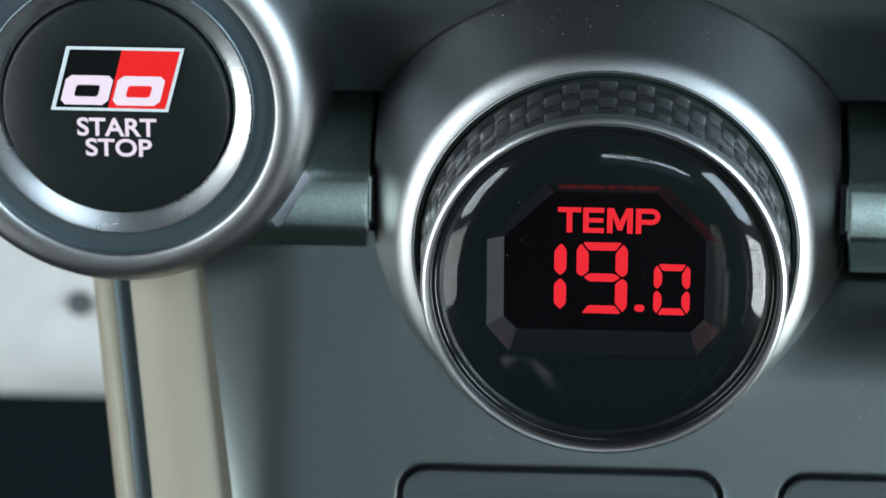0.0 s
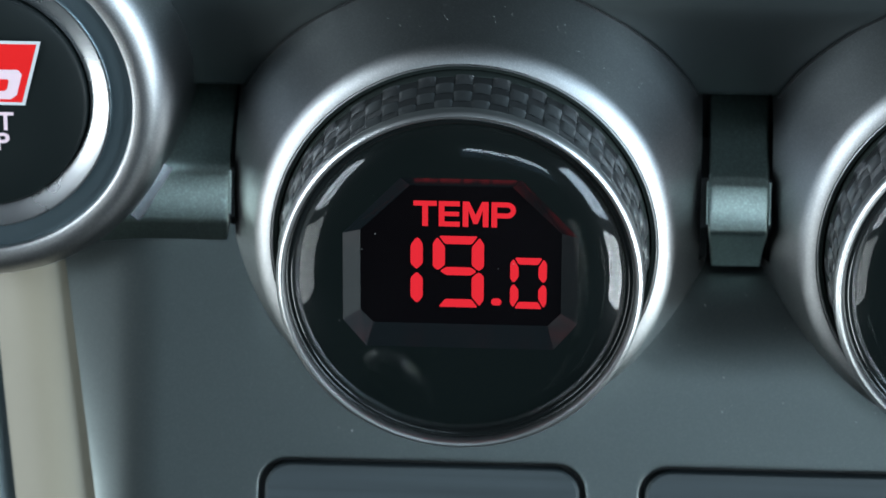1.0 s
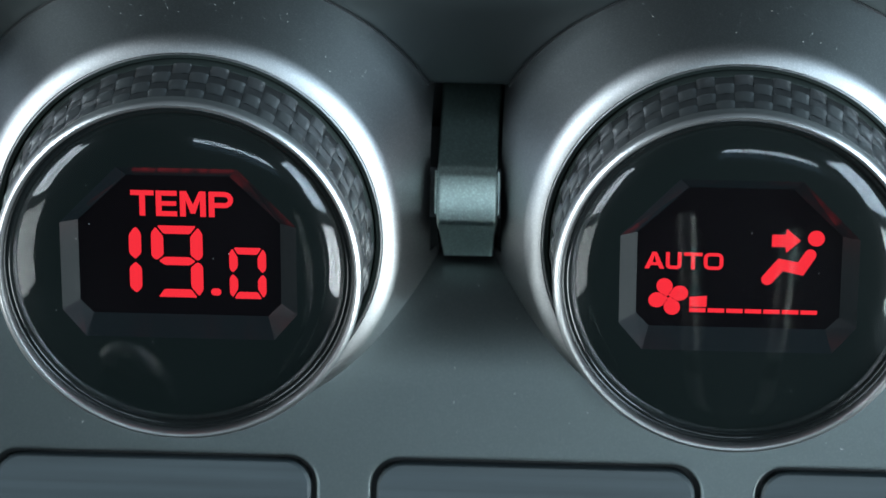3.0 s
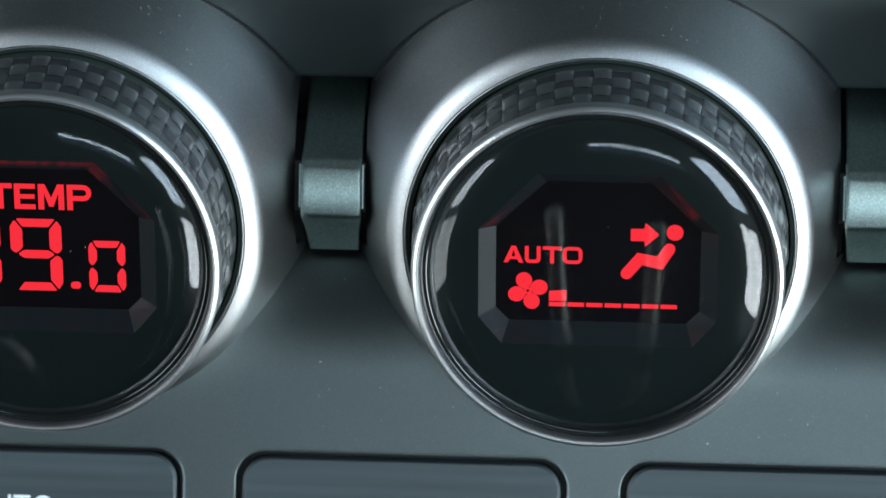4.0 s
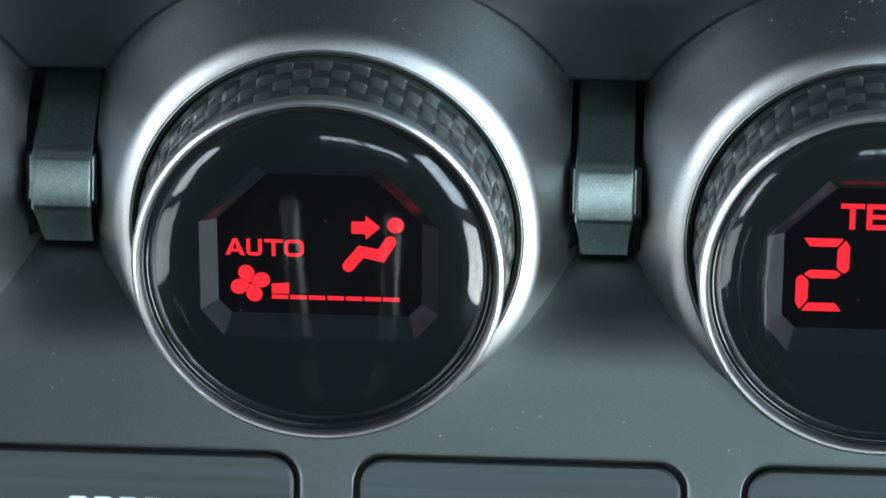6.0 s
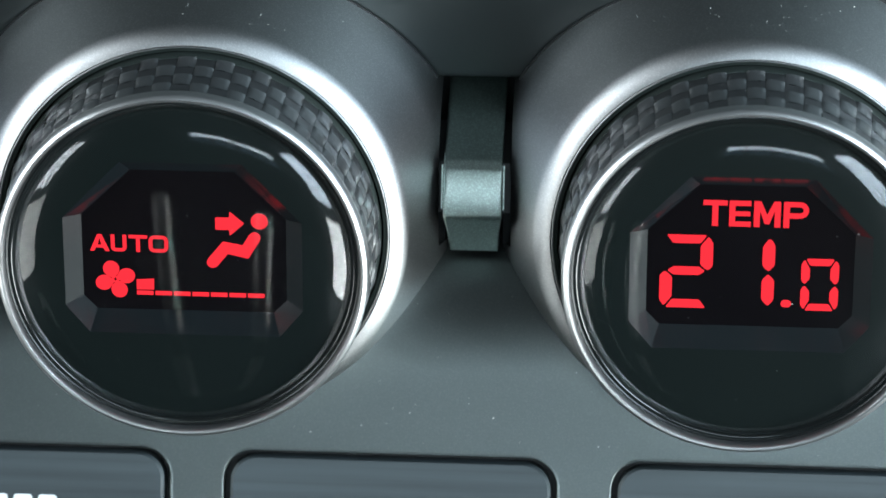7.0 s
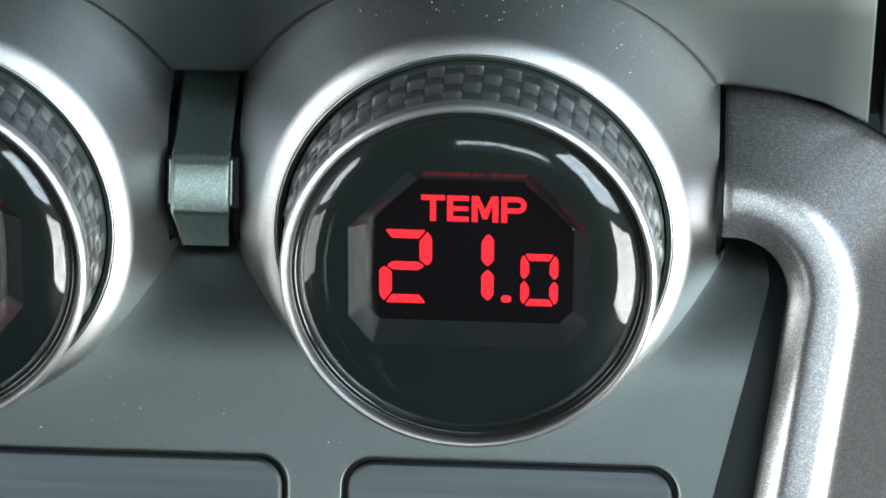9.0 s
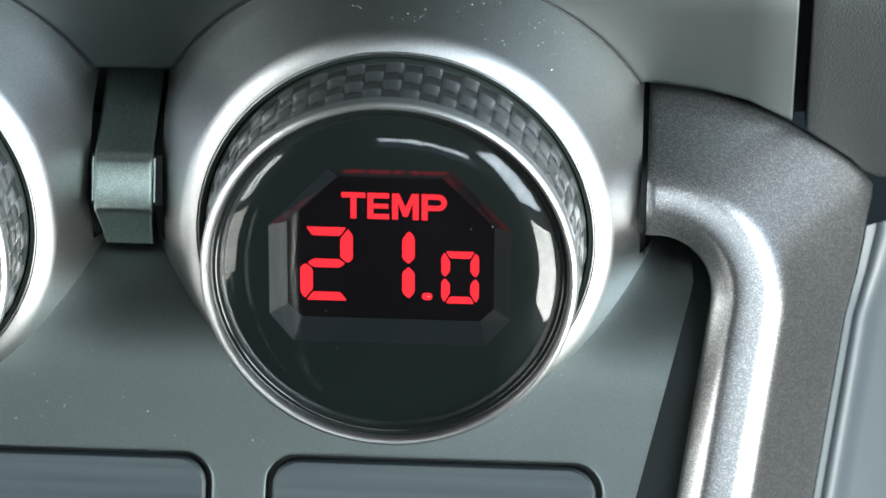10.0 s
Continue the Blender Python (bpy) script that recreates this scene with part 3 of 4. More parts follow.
def climate_dial(x, show, label):
    t = thing("climate_dial", (x, 0, 0), label, "climate dial", "dials of the climate panel")
    bell = lathe(BELL, 160)
    for side in (1, -1):
        for co, no in (((side * 33.0, 0, 0), (1, 0, 0)), ((0, 0, -6.5), (0, 0, 1))):
            bmesh.ops.bisect_plane(bell, geom=list(bell.verts) + list(bell.edges) + list(bell.faces), plane_co=co, plane_no=no)
    bmesh.ops.delete(bell, geom=[f for f in bell.faces if abs(f.calc_center_median().x) > 33.0 and f.calc_center_median().z > -6.5], context="FACES")
    part("bezel", bell, SILVER, t, "satin silver flared bezel")
    seam = bmesh.new()
    loops = []
    for k in range(61):
        a = radians(26 + 128 * k / 60)
        y = 6.0
        for _ in range(6):
            r = 34.8 + (y - 5.0) * 0.2
            y = upper_y(r * math.sin(a))
        loops.append([seam.verts.new(((r + dr) * math.cos(a), y + dy, (r + dr) * math.sin(a))) for dr, dy in ((-0.1, -0.25), (0.25, -0.3), (0.3, 0.3), (-0.1, 0.3))])
    for a, b in zip(loops, loops[1:]):
        for i in range(4):
            seam.faces.new((a[i], a[(i + 1) % 4], b[(i + 1) % 4], b[i]))
    part("seam", seam, BLACK, t, "thin black seam against the fascia")
    part("inner_lip", lathe([(26.98, -8.8), (26.94, -9.36), (26.84, -9.46), (26.72, -9.42), (26.66, -9.2)], 128), SILVER, t, "thin silver inner lip")
    part("collar", lathe([(26.7, -9.1), (26.6, -9.24), (26.15, -8.95), (26.02, -8.6), (26.0, -6.0)], 128), COLLAR, t, "dark greenish inner collar")
    part("gap_ring", lathe([(26.3, -7.4), (26.1, -7.2), (24.6, -7.0)], 96), BLACK, t, "black shadow gap")
    grip_band(t)
    part("trim_ring", lathe([(24.3, -19.8), (24.95, -20.3), (25.2, -20.9), (25.2, -21.5), (25.05, -22.0), (24.8, -22.35),
                             (24.5, -22.5), (24.2, -22.42), (24.0, -22.15), (23.95, -21.7), (23.95, -19.5)], 160), CHROME, t, "satin chrome ring")
    part("seal", lathe([(24.0, -21.0), (23.75, -21.25), (23.4, -21.35), (23.05, -21.25), (22.8, -20.95), (22.6, -19.0)], 96), PIANO, t, "gloss black seal")
    # the mask behind the lens, with its eight-sided opening
    opening = octagon(16.1, 6.3, -6.6, 8.2, 14.6, 12.9, -10.5)
    inner = octagon(13.8, 6.2, -5.7, 7.0, 12.9, 12.0, -7.6)
    rim = arc(0, 0, 22.8, 0, 357, 119)
    bm = bmesh.new()
    edges = []
    for loop in (rim, opening):
        vs = [bm.verts.new((a, -20.4, b)) for a, b in loop]
        edges += [bm.edges.new((vs[i], vs[(i + 1) % len(vs)])) for i in range(len(vs))]
    bmesh.ops.triangle_fill(bm, use_beauty=True, edges=edges)
    part("mask", bm, MASK, t, "dark display mask", smooth=0)
    for k in range(8):
        a, b, c, d = opening[k], opening[(k + 1) % 8], inner[(k + 1) % 8], inner[k]
        bm = bmesh.new()
        bm.faces.new([bm.verts.new(q) for q in ((a[0], -20.4, a[1]), (b[0], -20.4, b[1]), (c[0], SCREEN_Y, c[1]), (d[0], SCREEN_Y, d[1]))])
        part("bevel", bm, BEVEL, t, smooth=0)
    screen = part("screen", prism([[(q[0] * 1.02, q[1] * 1.02) for q in inner]], 1.0, 0, (0, SCREEN_Y + 0.02, 0)), SCREEN, t, "black lit display", smooth=0)
    show(screen)
    lens = part("lens", lathe([(22.75, -20.6)] + [(22.75 * q / 64, dome(q / 64)) for q in range(64, -1, -1)], 160),
                LENS, t, "glossy domed lens")
    lens.visible_shadow = False
    return t


climate_dial(0, lambda s: temperature("19", s), "round silver climate dial with red TEMP 19.0 display")
climate_dial(PITCH, airflow, "round silver climate dial with red AUTO fan display")
climate_dial(2 * PITCH, lambda s: temperature("21", s), "round silver climate dial with red TEMP 21.0 display")


# ---- the silver bar behind the dials ----
# profile across the bar: (s outwards, h proud of the bar's plane)
BAR = [(-5.2, -7.6), (-2.2, -3.2), (-0.7, -1.0), (-0.42, -0.5), (-0.1, -0.12), (0.35, 0.03), (3.5, 0.12), (6.3, 0.05), (7.3, -0.2), (8.1, -0.7), (8.9, -1.5),
       (12.0, -4.5), (16.4, -8.9), (18.9, -11.3), (19.2, -11.7), (19.3, -13.5)]
BAR_H = 4.25
BAR_V = -1.65


def bar_piece(name, x0, x1, mat, label, slant=0.0):
    t = thing(name, on_panel((x0 + x1) / 2, 0, 0), label, "trim piece", "trim pieces between the dials")
    base = t.matrix_world.translation / MM
    bm = bmesh.new()
    cols = []
    r = 0.35
    for x, drop in ((x0, 5.0), (x0, r), (x0 + 0.3 * r, 0.3 * r), (x0 + r, 0), (x0 + r + 0.15, 0), (x1 - r - 0.15, 0), (x1 - r, 0), (x1 - 0.3 * r, 0.3 * r), (x1, r), (x1, 5.0)):
        col = []
        for s, h in BAR:
            narrow = 0.75 * min(max(-s, 0) / 4.0, 1) * (1 if x < (x0 + x1) / 2 else -1)
            lean = slant * (7 - s) if x < (x0 + x1) / 2 else 0
            col.append(bm.verts.new(Vector(on_panel(x + narrow - lean, s + BAR_V, BAR_H + h - drop)) - base))
        cols.append(col)
    # end walls of the grey bridge, coloured black as if in shade
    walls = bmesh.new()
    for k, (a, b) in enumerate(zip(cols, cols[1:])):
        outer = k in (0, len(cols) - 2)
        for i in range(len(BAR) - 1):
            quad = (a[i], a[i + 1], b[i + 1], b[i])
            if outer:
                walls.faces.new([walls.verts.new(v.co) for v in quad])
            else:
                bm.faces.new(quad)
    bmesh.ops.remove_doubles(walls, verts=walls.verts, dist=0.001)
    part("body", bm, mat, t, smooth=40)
    part("shade_wall", walls, BLACK, t, "side walls coloured black for shade")
    for x, sign in ((x0, -1), (x1, 1)):
        bm = bmesh.new()
        wide = 2.2 if slant and sign < 0 else 0.32
        lean = slant if sign < 0 else 0.0
        a = [bm.verts.new(Vector(on_panel(x + sign * dx - lean * (7 - s), s + BAR_V, BAR_H + h)) - base) for dx, h in ((0.08, -0.42), (wide, -0.5)) for s in (1.1, 7.2)]
        bm.faces.new((a[0], a[1], a[3], a[2]))
        part("flange", bm, mat, t, "thin side flange")
        if slant and sign < 0:
            continue
        # black sheet in place of the shade between bridge and bezel
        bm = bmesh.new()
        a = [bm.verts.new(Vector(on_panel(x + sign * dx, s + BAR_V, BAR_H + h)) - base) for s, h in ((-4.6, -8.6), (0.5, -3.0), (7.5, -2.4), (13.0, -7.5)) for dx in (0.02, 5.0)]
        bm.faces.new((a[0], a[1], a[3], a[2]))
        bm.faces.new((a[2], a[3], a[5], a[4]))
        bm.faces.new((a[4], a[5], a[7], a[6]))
        part("gap", bm, BLACK, t, "black sheet that stands for shade beside the bridge")
    return t


bm = bmesh.new()
bmesh.ops.create_cube(bm, size=1)
bmesh.ops.scale(bm, vec=(246, 3, 60), verts=bm.verts)
bmesh.ops.translate(bm, vec=(72, 19, -5), verts=bm.verts)
tagged(part("console_core", bm, BLACK), "black core behind the trim pieces and dials", "console core", "", "structure")

bar_piece("trim_bridge", -47.5, -33.7, TAB, "wide grey metallic bridge beside the start button", 0.55)
bar_piece("trim_bridge", 34.1, 42.5, TAB, "narrow grey metallic bridge between two dials")
bar_piece("trim_bridge", 109.8, 117.9, TAB, "narrow grey metallic bridge between two dials")


wide = [o for o in scene.objects if o.name.startswith("trim_bridge")][0]
base = wide.matrix_world.translation / MM
bm = bmesh.new()
pairs = []
for k in range(9):
    a = radians(-41 + 17 * k / 8)
    pairs.append([])
    for r, h in ((27.8, BAR_H + 0.42), (28.8, BAR_H + 0.22), (29.4, BAR_H + 0.04)):
        x, z = -68.5 + r * math.cos(a), 18.9 + r * math.sin(a)
        pairs[-1].append(bm.verts.new(Vector(on_panel(x, (z - h * SIN) / COS, h)) - base))
for a, b in zip(pairs, pairs[1:]):
    for k in range(2):
        bm.faces.new((a[k], a[k + 1], b[k + 1], b[k]))
# lit edge of the grey bridge; the brighter metal supplies its highlight
part("end_fillet", bm, RING_STEEL, wide, "fillet against the button's bezel, steel-coloured for its highlight", smooth=60)


TRIM_BULGE = ((0, 0.7), (20, 1.0), (37, 2.2), (46, 3.1), (58, 5.4), (64.5, 6.2), (72, 3.6), (81, 1.8), (90, 0.6), (98, 0.0))


def bulge(a):
    """How far the trim's outer side reaches out at its chamfered corner, by the direction in degrees."""
    return float(np.interp(a, [k for k, _ in TRIM_BULGE], [b for _, b in TRIM_BULGE]))


def steep(a):
    """How far the trim's outer side has turned away, by the direction in degrees."""
    return float(np.interp(a, (50, 92), (0.0, 1.0)))


def spine():
    """The bar's inner crest at its end: along the row of dials, round a bend, then down; (x, v, direction)."""
    pts = [(x, 0.0, 0.0) for x in (185.8, 186.4, 187.2)]
    r, turn = 9.6, 98.0
    for i in range(1, 33):
        a = radians(turn * i / 32)
        pts.append((187.2 + r * math.sin(a), -(r - r * math.cos(a)), -a))
    x, v, a = pts[-1]
    for i in range(1, 13):
        pts.append((x + 5.5 * i * math.cos(a), v + 5.5 * i * math.sin(a), a))
    return pts


def swept(profile, first=0):
    bm = bmesh.new()
    cols = []
    pts = spine()[first:]
    for k, (x, v, a) in enumerate(pts):
        drop = 0.4 if k + first == 0 else 0.0
        col = []
        for s, h in profile:
            full = s + max(s - 9.0, 0) / 8.5 * bulge(math.degrees(-a))
            col.append(bm.verts.new(on_panel(x - full * math.sin(a), v + full * math.cos(a) + BAR_V, BAR_H + h - 0.7 * (full - s) - 0.85 * steep(math.degrees(-a)) * max(s - 8.4, 0.0) - drop)))
        cols.append(col)
    for a, b in zip(cols, cols[1:]):
        for i in range(len(profile) - 1):
            bm.faces.new((a[i], a[i + 1], b[i + 1], b[i]))
    return bm


t = thing("side_trim", (190, 0, 0), "curved metallic silver trim framing the console's end", "trim")
bm = swept([(-1.8, -6.0), (-1.75, -3.9), (-1.6, -3.0), (-1.2, -2.3), (-0.4, -1.45), (0.3, -0.8), (0.9, -0.36), (1.5, -0.1), (2.2, 0.03), (3.5, 0.12), (5.0, 0.1), (5.7, -0.02), (6.4, -0.28), (7.1, -0.68), (7.8, -1.2), (8.5, -1.8), (9.2, -2.45), (12.0, -4.95), (15.6, -8.4), (16.6, -9.25), (17.3, -10.0), (17.6, -10.6), (17.8, -13.5)])
bmesh.ops.translate(bm, vec=(-190, 0, 0), verts=bm.verts)
part("body", bm, TRIM, t, smooth=50)
bm = bmesh.new()
for x, dh in ((184.5, -4.0), (184.6, -1.8), (185.75, -1.8), (185.77, -0.45)):
    for s, h in BAR:
        bm.verts.new(on_panel(x - 190, s + BAR_V, BAR_H + h + dh))
vs, n = list(bm.verts), len(BAR)
for k in range(3):
    for i in range(n - 1):
        bm.faces.new((vs[k * n + i], vs[k * n + i + 1], vs[k * n + n + i + 1], vs[k * n + n + i]))
part("seam", bm, BLACK, t, "black seam at the trim's end")
bm = swept([(17.9, -12.0), (19.0, -12.0), (19.3, -11.4), (19.8, -10.9), (20.6, -10.7), (21.5, -11.0), (22.2, -11.6), (23.4, -11.9), (28.0, -12.3), (34.0, -14.5)], 26)
bmesh.ops.translate(bm, vec=(-190, 0, 0), verts=bm.verts)
part("outer_strip", bm, STRIP, t, "rounded outer strip", smooth=50)


# ---- push buttons below the dials ----
for x in BUTTON_LEFT[:4]:
    t = thing("console_button", on_panel(x + BUTTON_W / 2, (BUTTON_TOP + BUTTON_BOTTOM) / 2), "dark brushed plastic console button with rounded corners", "button", "buttons below the dials")
    g = 0.95
    w, hgt = BUTTON_W / 2, (BUTTON_TOP - BUTTON_BOTTOM) / 2
    cap = prism([rounded_rect(-w + g, -hgt + g, w - g, hgt - g, 3.6)], 4.0, 0.45)
    bmesh.ops.rotate(cap, cent=(0, 0, 0), matrix=Matrix.Rotation(-LEAN_ANGLE, 3, "X"), verts=cap.verts)
    part("cap", cap, CAP, t, smooth=30)
    well = prism([rounded_rect(-w - 1, -hgt - 1, w + 1, hgt + 1, 4.2)], 1.0, 0, (0, 3.8, 0))
    bmesh.ops.rotate(well, cent=(0, 0, 0), matrix=Matrix.Rotation(-LEAN_ANGLE, 3, "X"), verts=well.verts)
    part("well", well, BLACK, t, "black well round the cap", smooth=30)

first, second, third, _ = [o for o in scene.objects if o.name.startswith("console_button")]


def on_cap(name, bm, mat, owner):
    """Prints a flat shape on a button's cap; x and z from the cap's centre, along its slope."""
    bmesh.ops.translate(bm, vec=(0, -0.05, 0), verts=bm.verts)
    bmesh.ops.rotate(bm, cent=(0, 0, 0), matrix=Matrix.Rotation(-LEAN_ANGLE, 3, "X"), verts=bm.verts)
    return part(name, bm, mat, owner, smooth=0)


on_cap("word_auto", lettering("AUTO", -6.7, 0.6, 5.1, 4.05, 0.06), WHITE, first)
for k in range(5):
    on_cap("label_bar", prism([rounded_rect(-9.3 + 3.5 * k, 0.6, -6.6 + 3.5 * k, 4.0, 0.5, 3)], 0.06), WHITE, second)
on_cap("indicator", prism([arc(-16.8, 2.7, 1.2, 0, 340, 17)], 0.06), BLACK, third)

# ---- start button ----
SX, SZ, SY = -68.5, 18.9, -6.0
t = thing("start_button", (SX, SY, SZ), "black round start stop button in a silver ring", "start button")
part("bezel", lathe([(22.2, 1.6), (22.2, -0.2), (22.27, -0.42), (22.42, -0.56), (22.7, -0.66), (23.4, -0.76), (24.1, -0.74), (25.0, -0.5), (25.8, 0.0), (26.5, 0.8), (27.05, 1.8), (27.5, 3.1), (27.8, 4.5), (28.1, 6.5), (28.6, 9.5), (29.0, 14.0), (29.4, 20.0)], 160), SILVER, t, "satin silver flared bezel")
part("grey_ring", lathe([(22.4, 0.64), (21.6, 0.58), (20.5, 0.5), (19.4, 0.44), (19.1, 0.44), (19.0, 1.4)], 128), RING_GREY, t, "blue-grey recessed ring")
part("inner_ring", lathe([(19.25, 1.2), (19.25, 0.12), (19.18, -0.02), (19.02, -0.06), (18.85, -0.02), (17.9, 0.32), (17.0, 0.66), (16.3, 0.94), (16.2, 1.1), (16.2, 3.0)], 160), RING_STEEL, t, "turned aluminium ring")
part("gap_ring", lathe([(16.4, 2.6), (15.0, 2.6)], 96), BLACK, t, "black gap")
face = part("button_face", lathe([(15.95, 2.6), (15.95, 0.3), (15.8, -0.05), (15.3, -0.3), (10, -0.75), (5, -0.95), (0, -1.0)], 128), FACE, t, "satin black button face")
# the printed emblem as plain shapes, and the wording
def printed(name, outlines, mat, y):
    return part(name, prism([[(a - SX, b - SZ) for a, b in o] for o in outlines], 0.06, 0, (0, y, 0)), mat, face, smooth=0)

printed("emblem_border", [[(-75.0, 28.2), (-58.6, 28.2), (-61.1, 18.75), (-77.5, 18.75)]], WHITE, -1.08)
printed("emblem_dark", [[(-74.5, 27.75), (-67.3, 27.75), (-69.5, 19.2), (-76.8, 19.2)]], PIANO, -1.14)
printed("emblem_red", [[(-67.3, 27.75), (-59.2, 27.75), (-61.5, 19.2), (-69.5, 19.2)]], RED, -1.14)


def slanted(x0, x1, z0, z1):
    k = 0.265
    return [(x0 + k * (z0 - 19.5), z0), (x1 + k * (z0 - 19.5), z0), (x1 + k * (z1 - 19.5), z1), (x0 + k * (z1 - 19.5), z1)]


for x, slot in ((-76.25, PIANO), (-69.0, RED)):
    printed("emblem_block", [softened(slanted(x, x + 6.6, 19.65, 24.0), 0.7)], PINK, -1.2)
    printed("emblem_slot", [softened(slanted(x + 1.7, x + 5.0, 20.9, 22.6), 0.25)], slot, -1.26)
for word, box in (("START", (-73.9, 14.95, -62.8, 17.7)), ("STOP", (-72.8, 11.95, -63.5, 14.6))):
    bm = lettering(word, box[0] - SX, box[1] - SZ, box[2] - SX, box[3] - SZ, 0.06, 1.0, 0.0, 0.02)
    bmesh.ops.translate(bm, vec=(0, -1.08, 0), verts=bm.verts)
    part("word_" + word.lower(), bm, PINK, face, smooth=0)

# ---- console end and what lies beyond it, on the driver's side ----
end = thing("console_end", (-66.0, 10.0, -25.0), "beige-grey strips on a blue-grey core at the console's end", "console trim")


def upright_strip(name, x0, x1, y0, mat, label):
    bm = bmesh.new()
    cols = []
    for k in range(9):
        a = math.pi * k / 8
        cols.append([bm.verts.new((x0 + (x1 - x0) * k / 8 - 0.12 * v + 66.0, on_panel(0, v)[1] + y0 - 2.2 * math.sin(a) - 10.0, on_panel(0, v)[2] + 25.0)) for v in slot_line(-75, 20, 10)])
    for a, b in zip(cols, cols[1:]):
        for i in range(10):
            bm.faces.new((a[i], a[i + 1], b[i + 1], b[i]))
    return part(name, bm, mat, end, label, smooth=60)


upright_strip("end_strip", -70.0, -57.0, 4.5, BEIGE, "broad beige-grey strip")
upright_strip("edge_strip", -75.7, -72.7, 6.5, BEIGE, "narrow beige-grey edge strip")
upright_strip("core", -74.6, -57.0, 9.5, RING_GREY, "blue-grey core")

bm = bmesh.new()
prof = [(150, 120), (150, -70)] + [(180 - 30 * math.cos(radians(a)), -77 - 34 * math.sin(radians(a))) for a in range(0, 91, 6)] + [(230, -120)]
cols = [[bm.verts.new((x, y, z)) for y, z in prof] for x in (-300, -50)]
for i in range(len(prof) - 1):
    bm.faces.new((cols[0][i], cols[0][i + 1], cols[1][i + 1], cols[1][i]))
tagged(part("door_trim", bm, DOOR, smooth=40), "pale door trim beyond the console's end", "door trim", "", "structure")
bm = bmesh.new()
bmesh.ops.create_uvsphere(bm, u_segments=32, v_segments=16, radius=2.4)
bmesh.ops.scale(bm, vec=(1, 0.6, 1), verts=bm.verts)
bmesh.ops.translate(bm, vec=(-98.5, 149.6, -80.5), verts=bm.verts)
tagged(part("door_stud", bm, STUD), "dark grey round stud on the pale door trim", "stud")

# ---- the cabin round the camera ----
def slab(name, x0, x1, y0, y1, z0, z1, label="", mat=None):
    bm = bmesh.new()
    bmesh.ops.create_cube(bm, size=1)
    bmesh.ops.scale(bm, vec=(x1 - x0, y1 - y0, z1 - z0), verts=bm.verts)
    bmesh.ops.translate(bm, vec=((x0 + x1) / 2, (y0 + y1) / 2, (z0 + z1) / 2), verts=bm.verts)
    return tagged(part(name, bm, mat or CABIN), label, "cabin wall", "", "structure")


# unseen bars before the lamps, added to break up their lens reflections
for side, x in (("left", -0.655), ("right", 0.675)):
    for k, (y0, y1, z0, z1) in enumerate(((-455, -443, -440, 530), (-720, -140, 16, 30))):
        slab("frame_%s" % side, x * 1000 - 6, x * 1000 + 6, y0, y1, z0, z1, "unseen dark bar that splits the door light's reflection")
for x, w in ((110, 25), (300, 35)):
    slab("rear_split_bar", x, x + w, -1690, -1680, 260, 590, "unseen dark bar that splits the rear light's reflection")
slab("floor", -760, 880, -1850, 420, -480, -440, "grey carpeted cabin floor", CARPET)
slab("ceiling", -760, 880, -1850, 100, 700, 730, "grey headliner above the seats", HEADLINER)
slab("wall_left_sill", -760, -720, -1850, 420, -440, 150, "dark door lining")
slab("wall_left_top", -760, -720, -1850, 420, 530, 700, "dark roof rail")
# unseen lining, run forward to keep sky off the panel's left end
slab("wall_left_rear", -760, -720, -1850, -640, 150, 530, "dark rear side lining")
slab("wall_right_sill", 840, 880, -1850, 420, -440, 150, "dark door lining")
slab("wall_right_top", 840, 880, -1850, 420, 530, 700, "dark roof rail")
slab("wall_right_rear", 840, 880, -1850, -800, 150, 530, "dark rear side lining")
# two unseen slabs, added to block sky light on the bezels' flanks
slab("wall_left_block", -760, -720, -130, 420, 150, 530, "unseen dark slab that keeps side sky off the bezels")
slab("wall_right_block", 840, 880, 40, 420, 150, 530, "unseen dark slab that keeps side sky off the bezels")
slab("wall_rear_sill", -720, 840, -1850, -1800, -440, 260, "grey carpeted rear bulkhead", CARPET)
# unseen slab, added to shut out sky behind on the left
slab("wall_rear_left", -720, -60, -1850, -1800, 260, 590, "unseen dark slab that keeps rear sky off the panel")
slab("wall_rear_top", -720, 840, -1850, -1800, 590, 700, "dark rear header")
slab("dash_front", -720, 840, 380, 420, -440, 250, "dark bulkhead below the windscreen", FOOTWELL)
slab("dash_top", -720, 840, 40, 380, 150, 190, "dark dashboard top")


# ---- unseen struts and loop on the tunnel, made up for the lenses' reflections ----
def tube(points, r, sides=14):
    """A round bar along points."""
    bm = bmesh.new()
    rings = []
    for i, p in enumerate(points):
        p = Vector(p)
        way = (Vector(points[min(i + 1, len(points) - 1)]) - Vector(points[max(i - 1, 0)])).normalized()
        a = way.cross(Vector((0, 1, 0))).normalized()
        b = way.cross(a)
        rings.append([bm.verts.new(p + (a * math.cos(2 * math.pi * k / sides) + b * math.sin(2 * math.pi * k / sides)) * r) for k in range(sides)])
    for a, b in zip(rings, rings[1:]):
        for k in range(sides):
            bm.faces.new((a[k], a[(k + 1) % sides], b[(k + 1) % sides], b[k]))
    bm.faces.new(rings[0])
    bm.faces.new(rings[-1][::-1])
    return bm


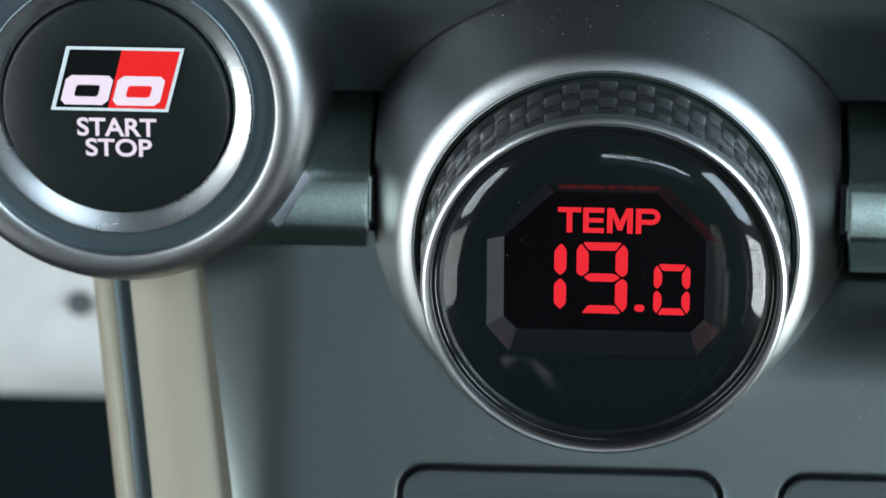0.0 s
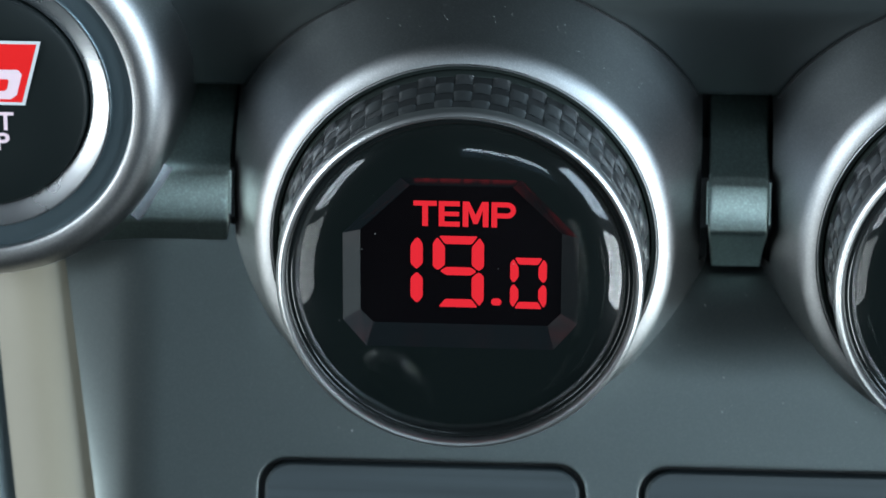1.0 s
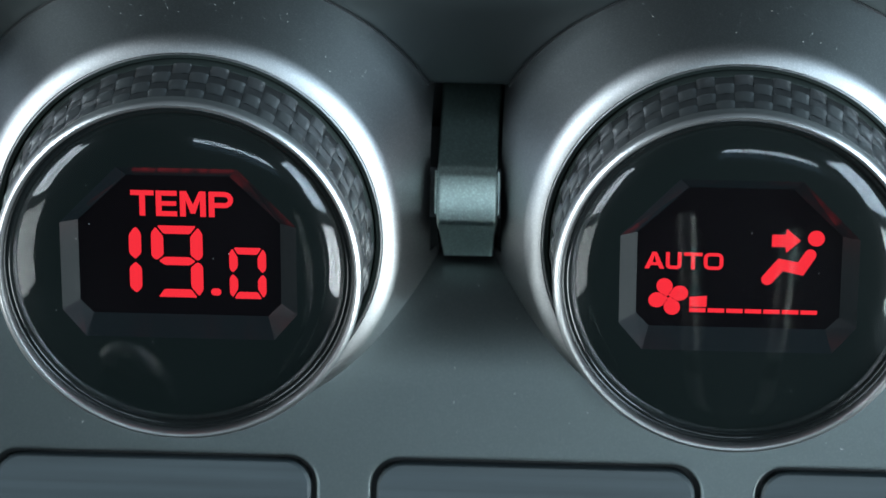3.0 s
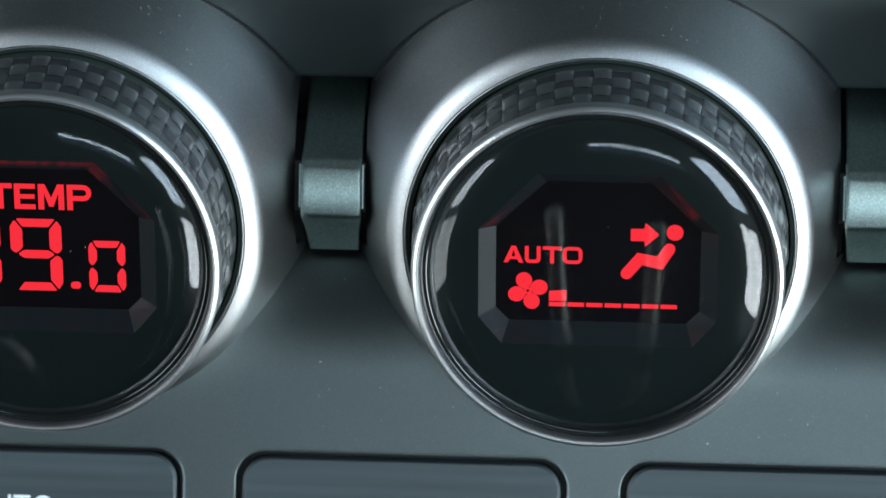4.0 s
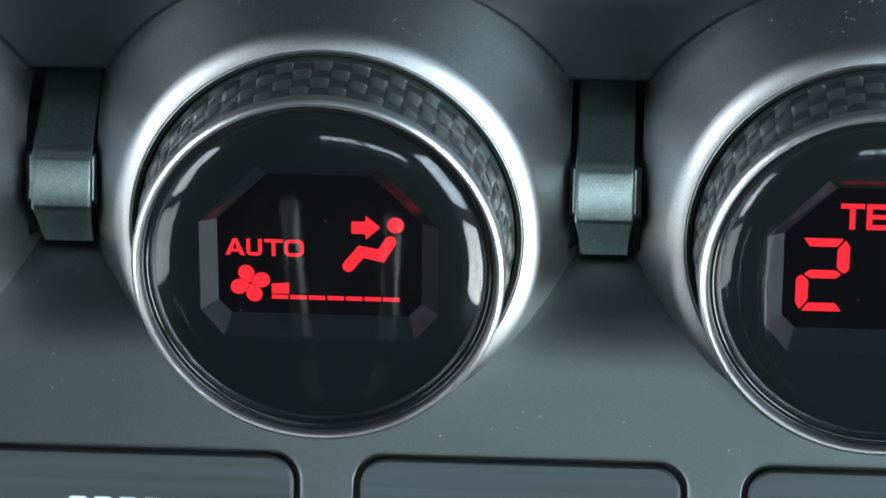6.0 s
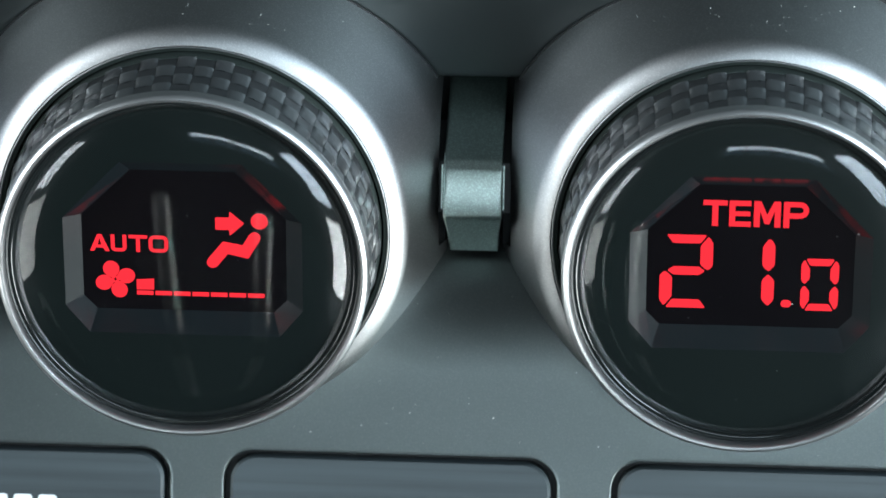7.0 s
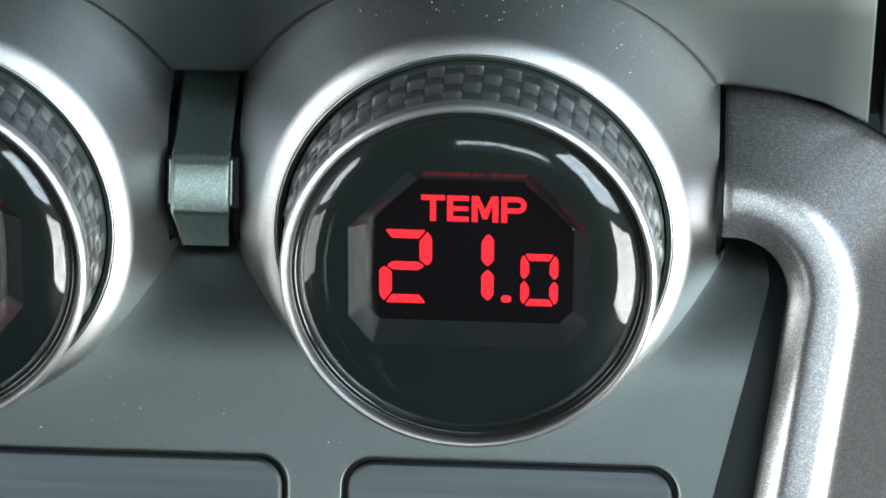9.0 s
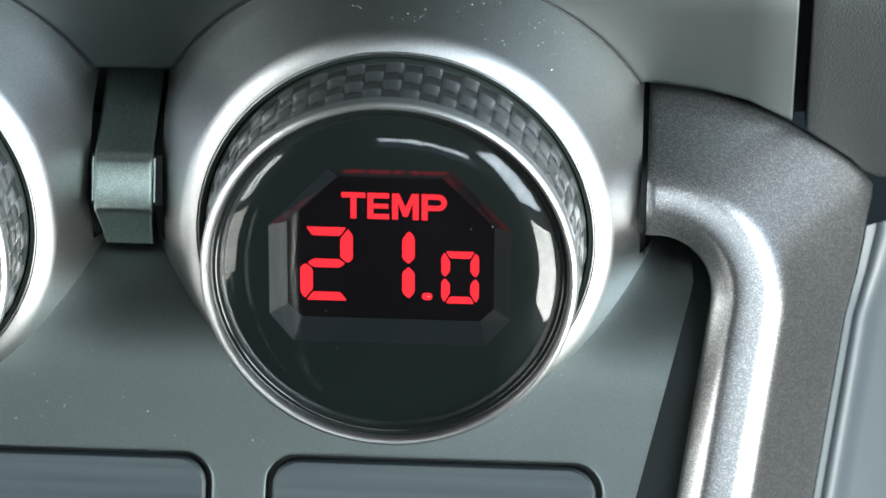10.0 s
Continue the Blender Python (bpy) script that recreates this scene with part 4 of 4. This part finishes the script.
slab("tunnel", -80, 230, -1200, -60, -440, -160, "dark trimmed tunnel below the console", FOOTWELL)
lever = thing("lever", (77, -130, -160), "two pale struts added for streaks mirrored in a dial lens", "lever")
for foot, head in (((-16, 0, 0), (-22, 0, 152)), ((17, 0, 0), (23, 0, 145))):
    mid = [f + (h - f) * 0.42 for f, h in zip(foot, head)]
    part("strut", tube([foot, mid, head], 3.6), PALE, lever)
    part("collar", tube([mid, [m + (h - f) * 0.1 for m, f, h in zip(mid, foot, head)]], 4.4), BLACK, lever, "black collar")
part("base", prism([rounded_rect(-34, -8, 34, 4, 4)], 24.0, 1.0, (0, -12, 0)), BLACK, lever, "black base")
handle = thing("mirrored_loop", (-41, -130, -160), "pale loop added for an arc mirrored in a dial lens", "handle")
part("loop", tube([(-12.5, 0, 46)] + [(12.5 * math.cos(radians(a)), 0, 50 + 17 * math.sin(radians(a))) for a in range(180, -1, -12)] + [(12.5, 0, 47)], 3.8), PALE, handle)
part("base", prism([rounded_rect(-19, 0, 19, 50, 4)], 20.0, 1.0, (0, -10, 0)), BLACK, handle, "black base")


# ---- dust ----
def dust(name, places, label, size=1.0):
    """Fine flecks lying on the surfaces."""
    bm = bmesh.new()
    for p in places:
        r = size * random.choice((0.025, 0.03, 0.035, 0.04, 0.06))
        m = Matrix.Translation(p) @ Euler((random.uniform(0, 6), random.uniform(0, 6), random.uniform(0, 6))).to_matrix().to_4x4() @ Matrix.Diagonal((r * random.uniform(0.7, 2.2), r, r * 0.7, 1))
        bmesh.ops.create_icosphere(bm, subdivisions=1, radius=1, matrix=m)
    return tagged(part(name, bm, DUST), label, "dust", "", "stuff")


places = []
for k in range(3):
    for _ in range(140):
        y = random.uniform(-6, 5)
        a = radians(random.gauss(80, 35))
        r = 29.35 + (y + 8.0) * 0.42
        places.append((k * PITCH + r * math.cos(a), y, r * math.sin(a)))
dust("dust_specks", places, "pale dust specks on the silver bezels", 1.15)
places = []
for _ in range(120):
    x, v = random.uniform(-30, 182), random.uniform(-34, -8)
    places.append(on_panel(x, v, -min(hollow(v), 12.0) * fade(x)))
dust("panel_dust", places, "pale dust specks on the dark panel", 1.9)
places = []
for k in range(3):
    for _ in range(12):
        a, r = random.uniform(0, 6.28), 18 * math.sqrt(random.random())
        places.append((k * PITCH + r * math.cos(a), -25.03, r * math.sin(a)))
dust("lens_dust", places, "fine pale dust on the dial lenses")
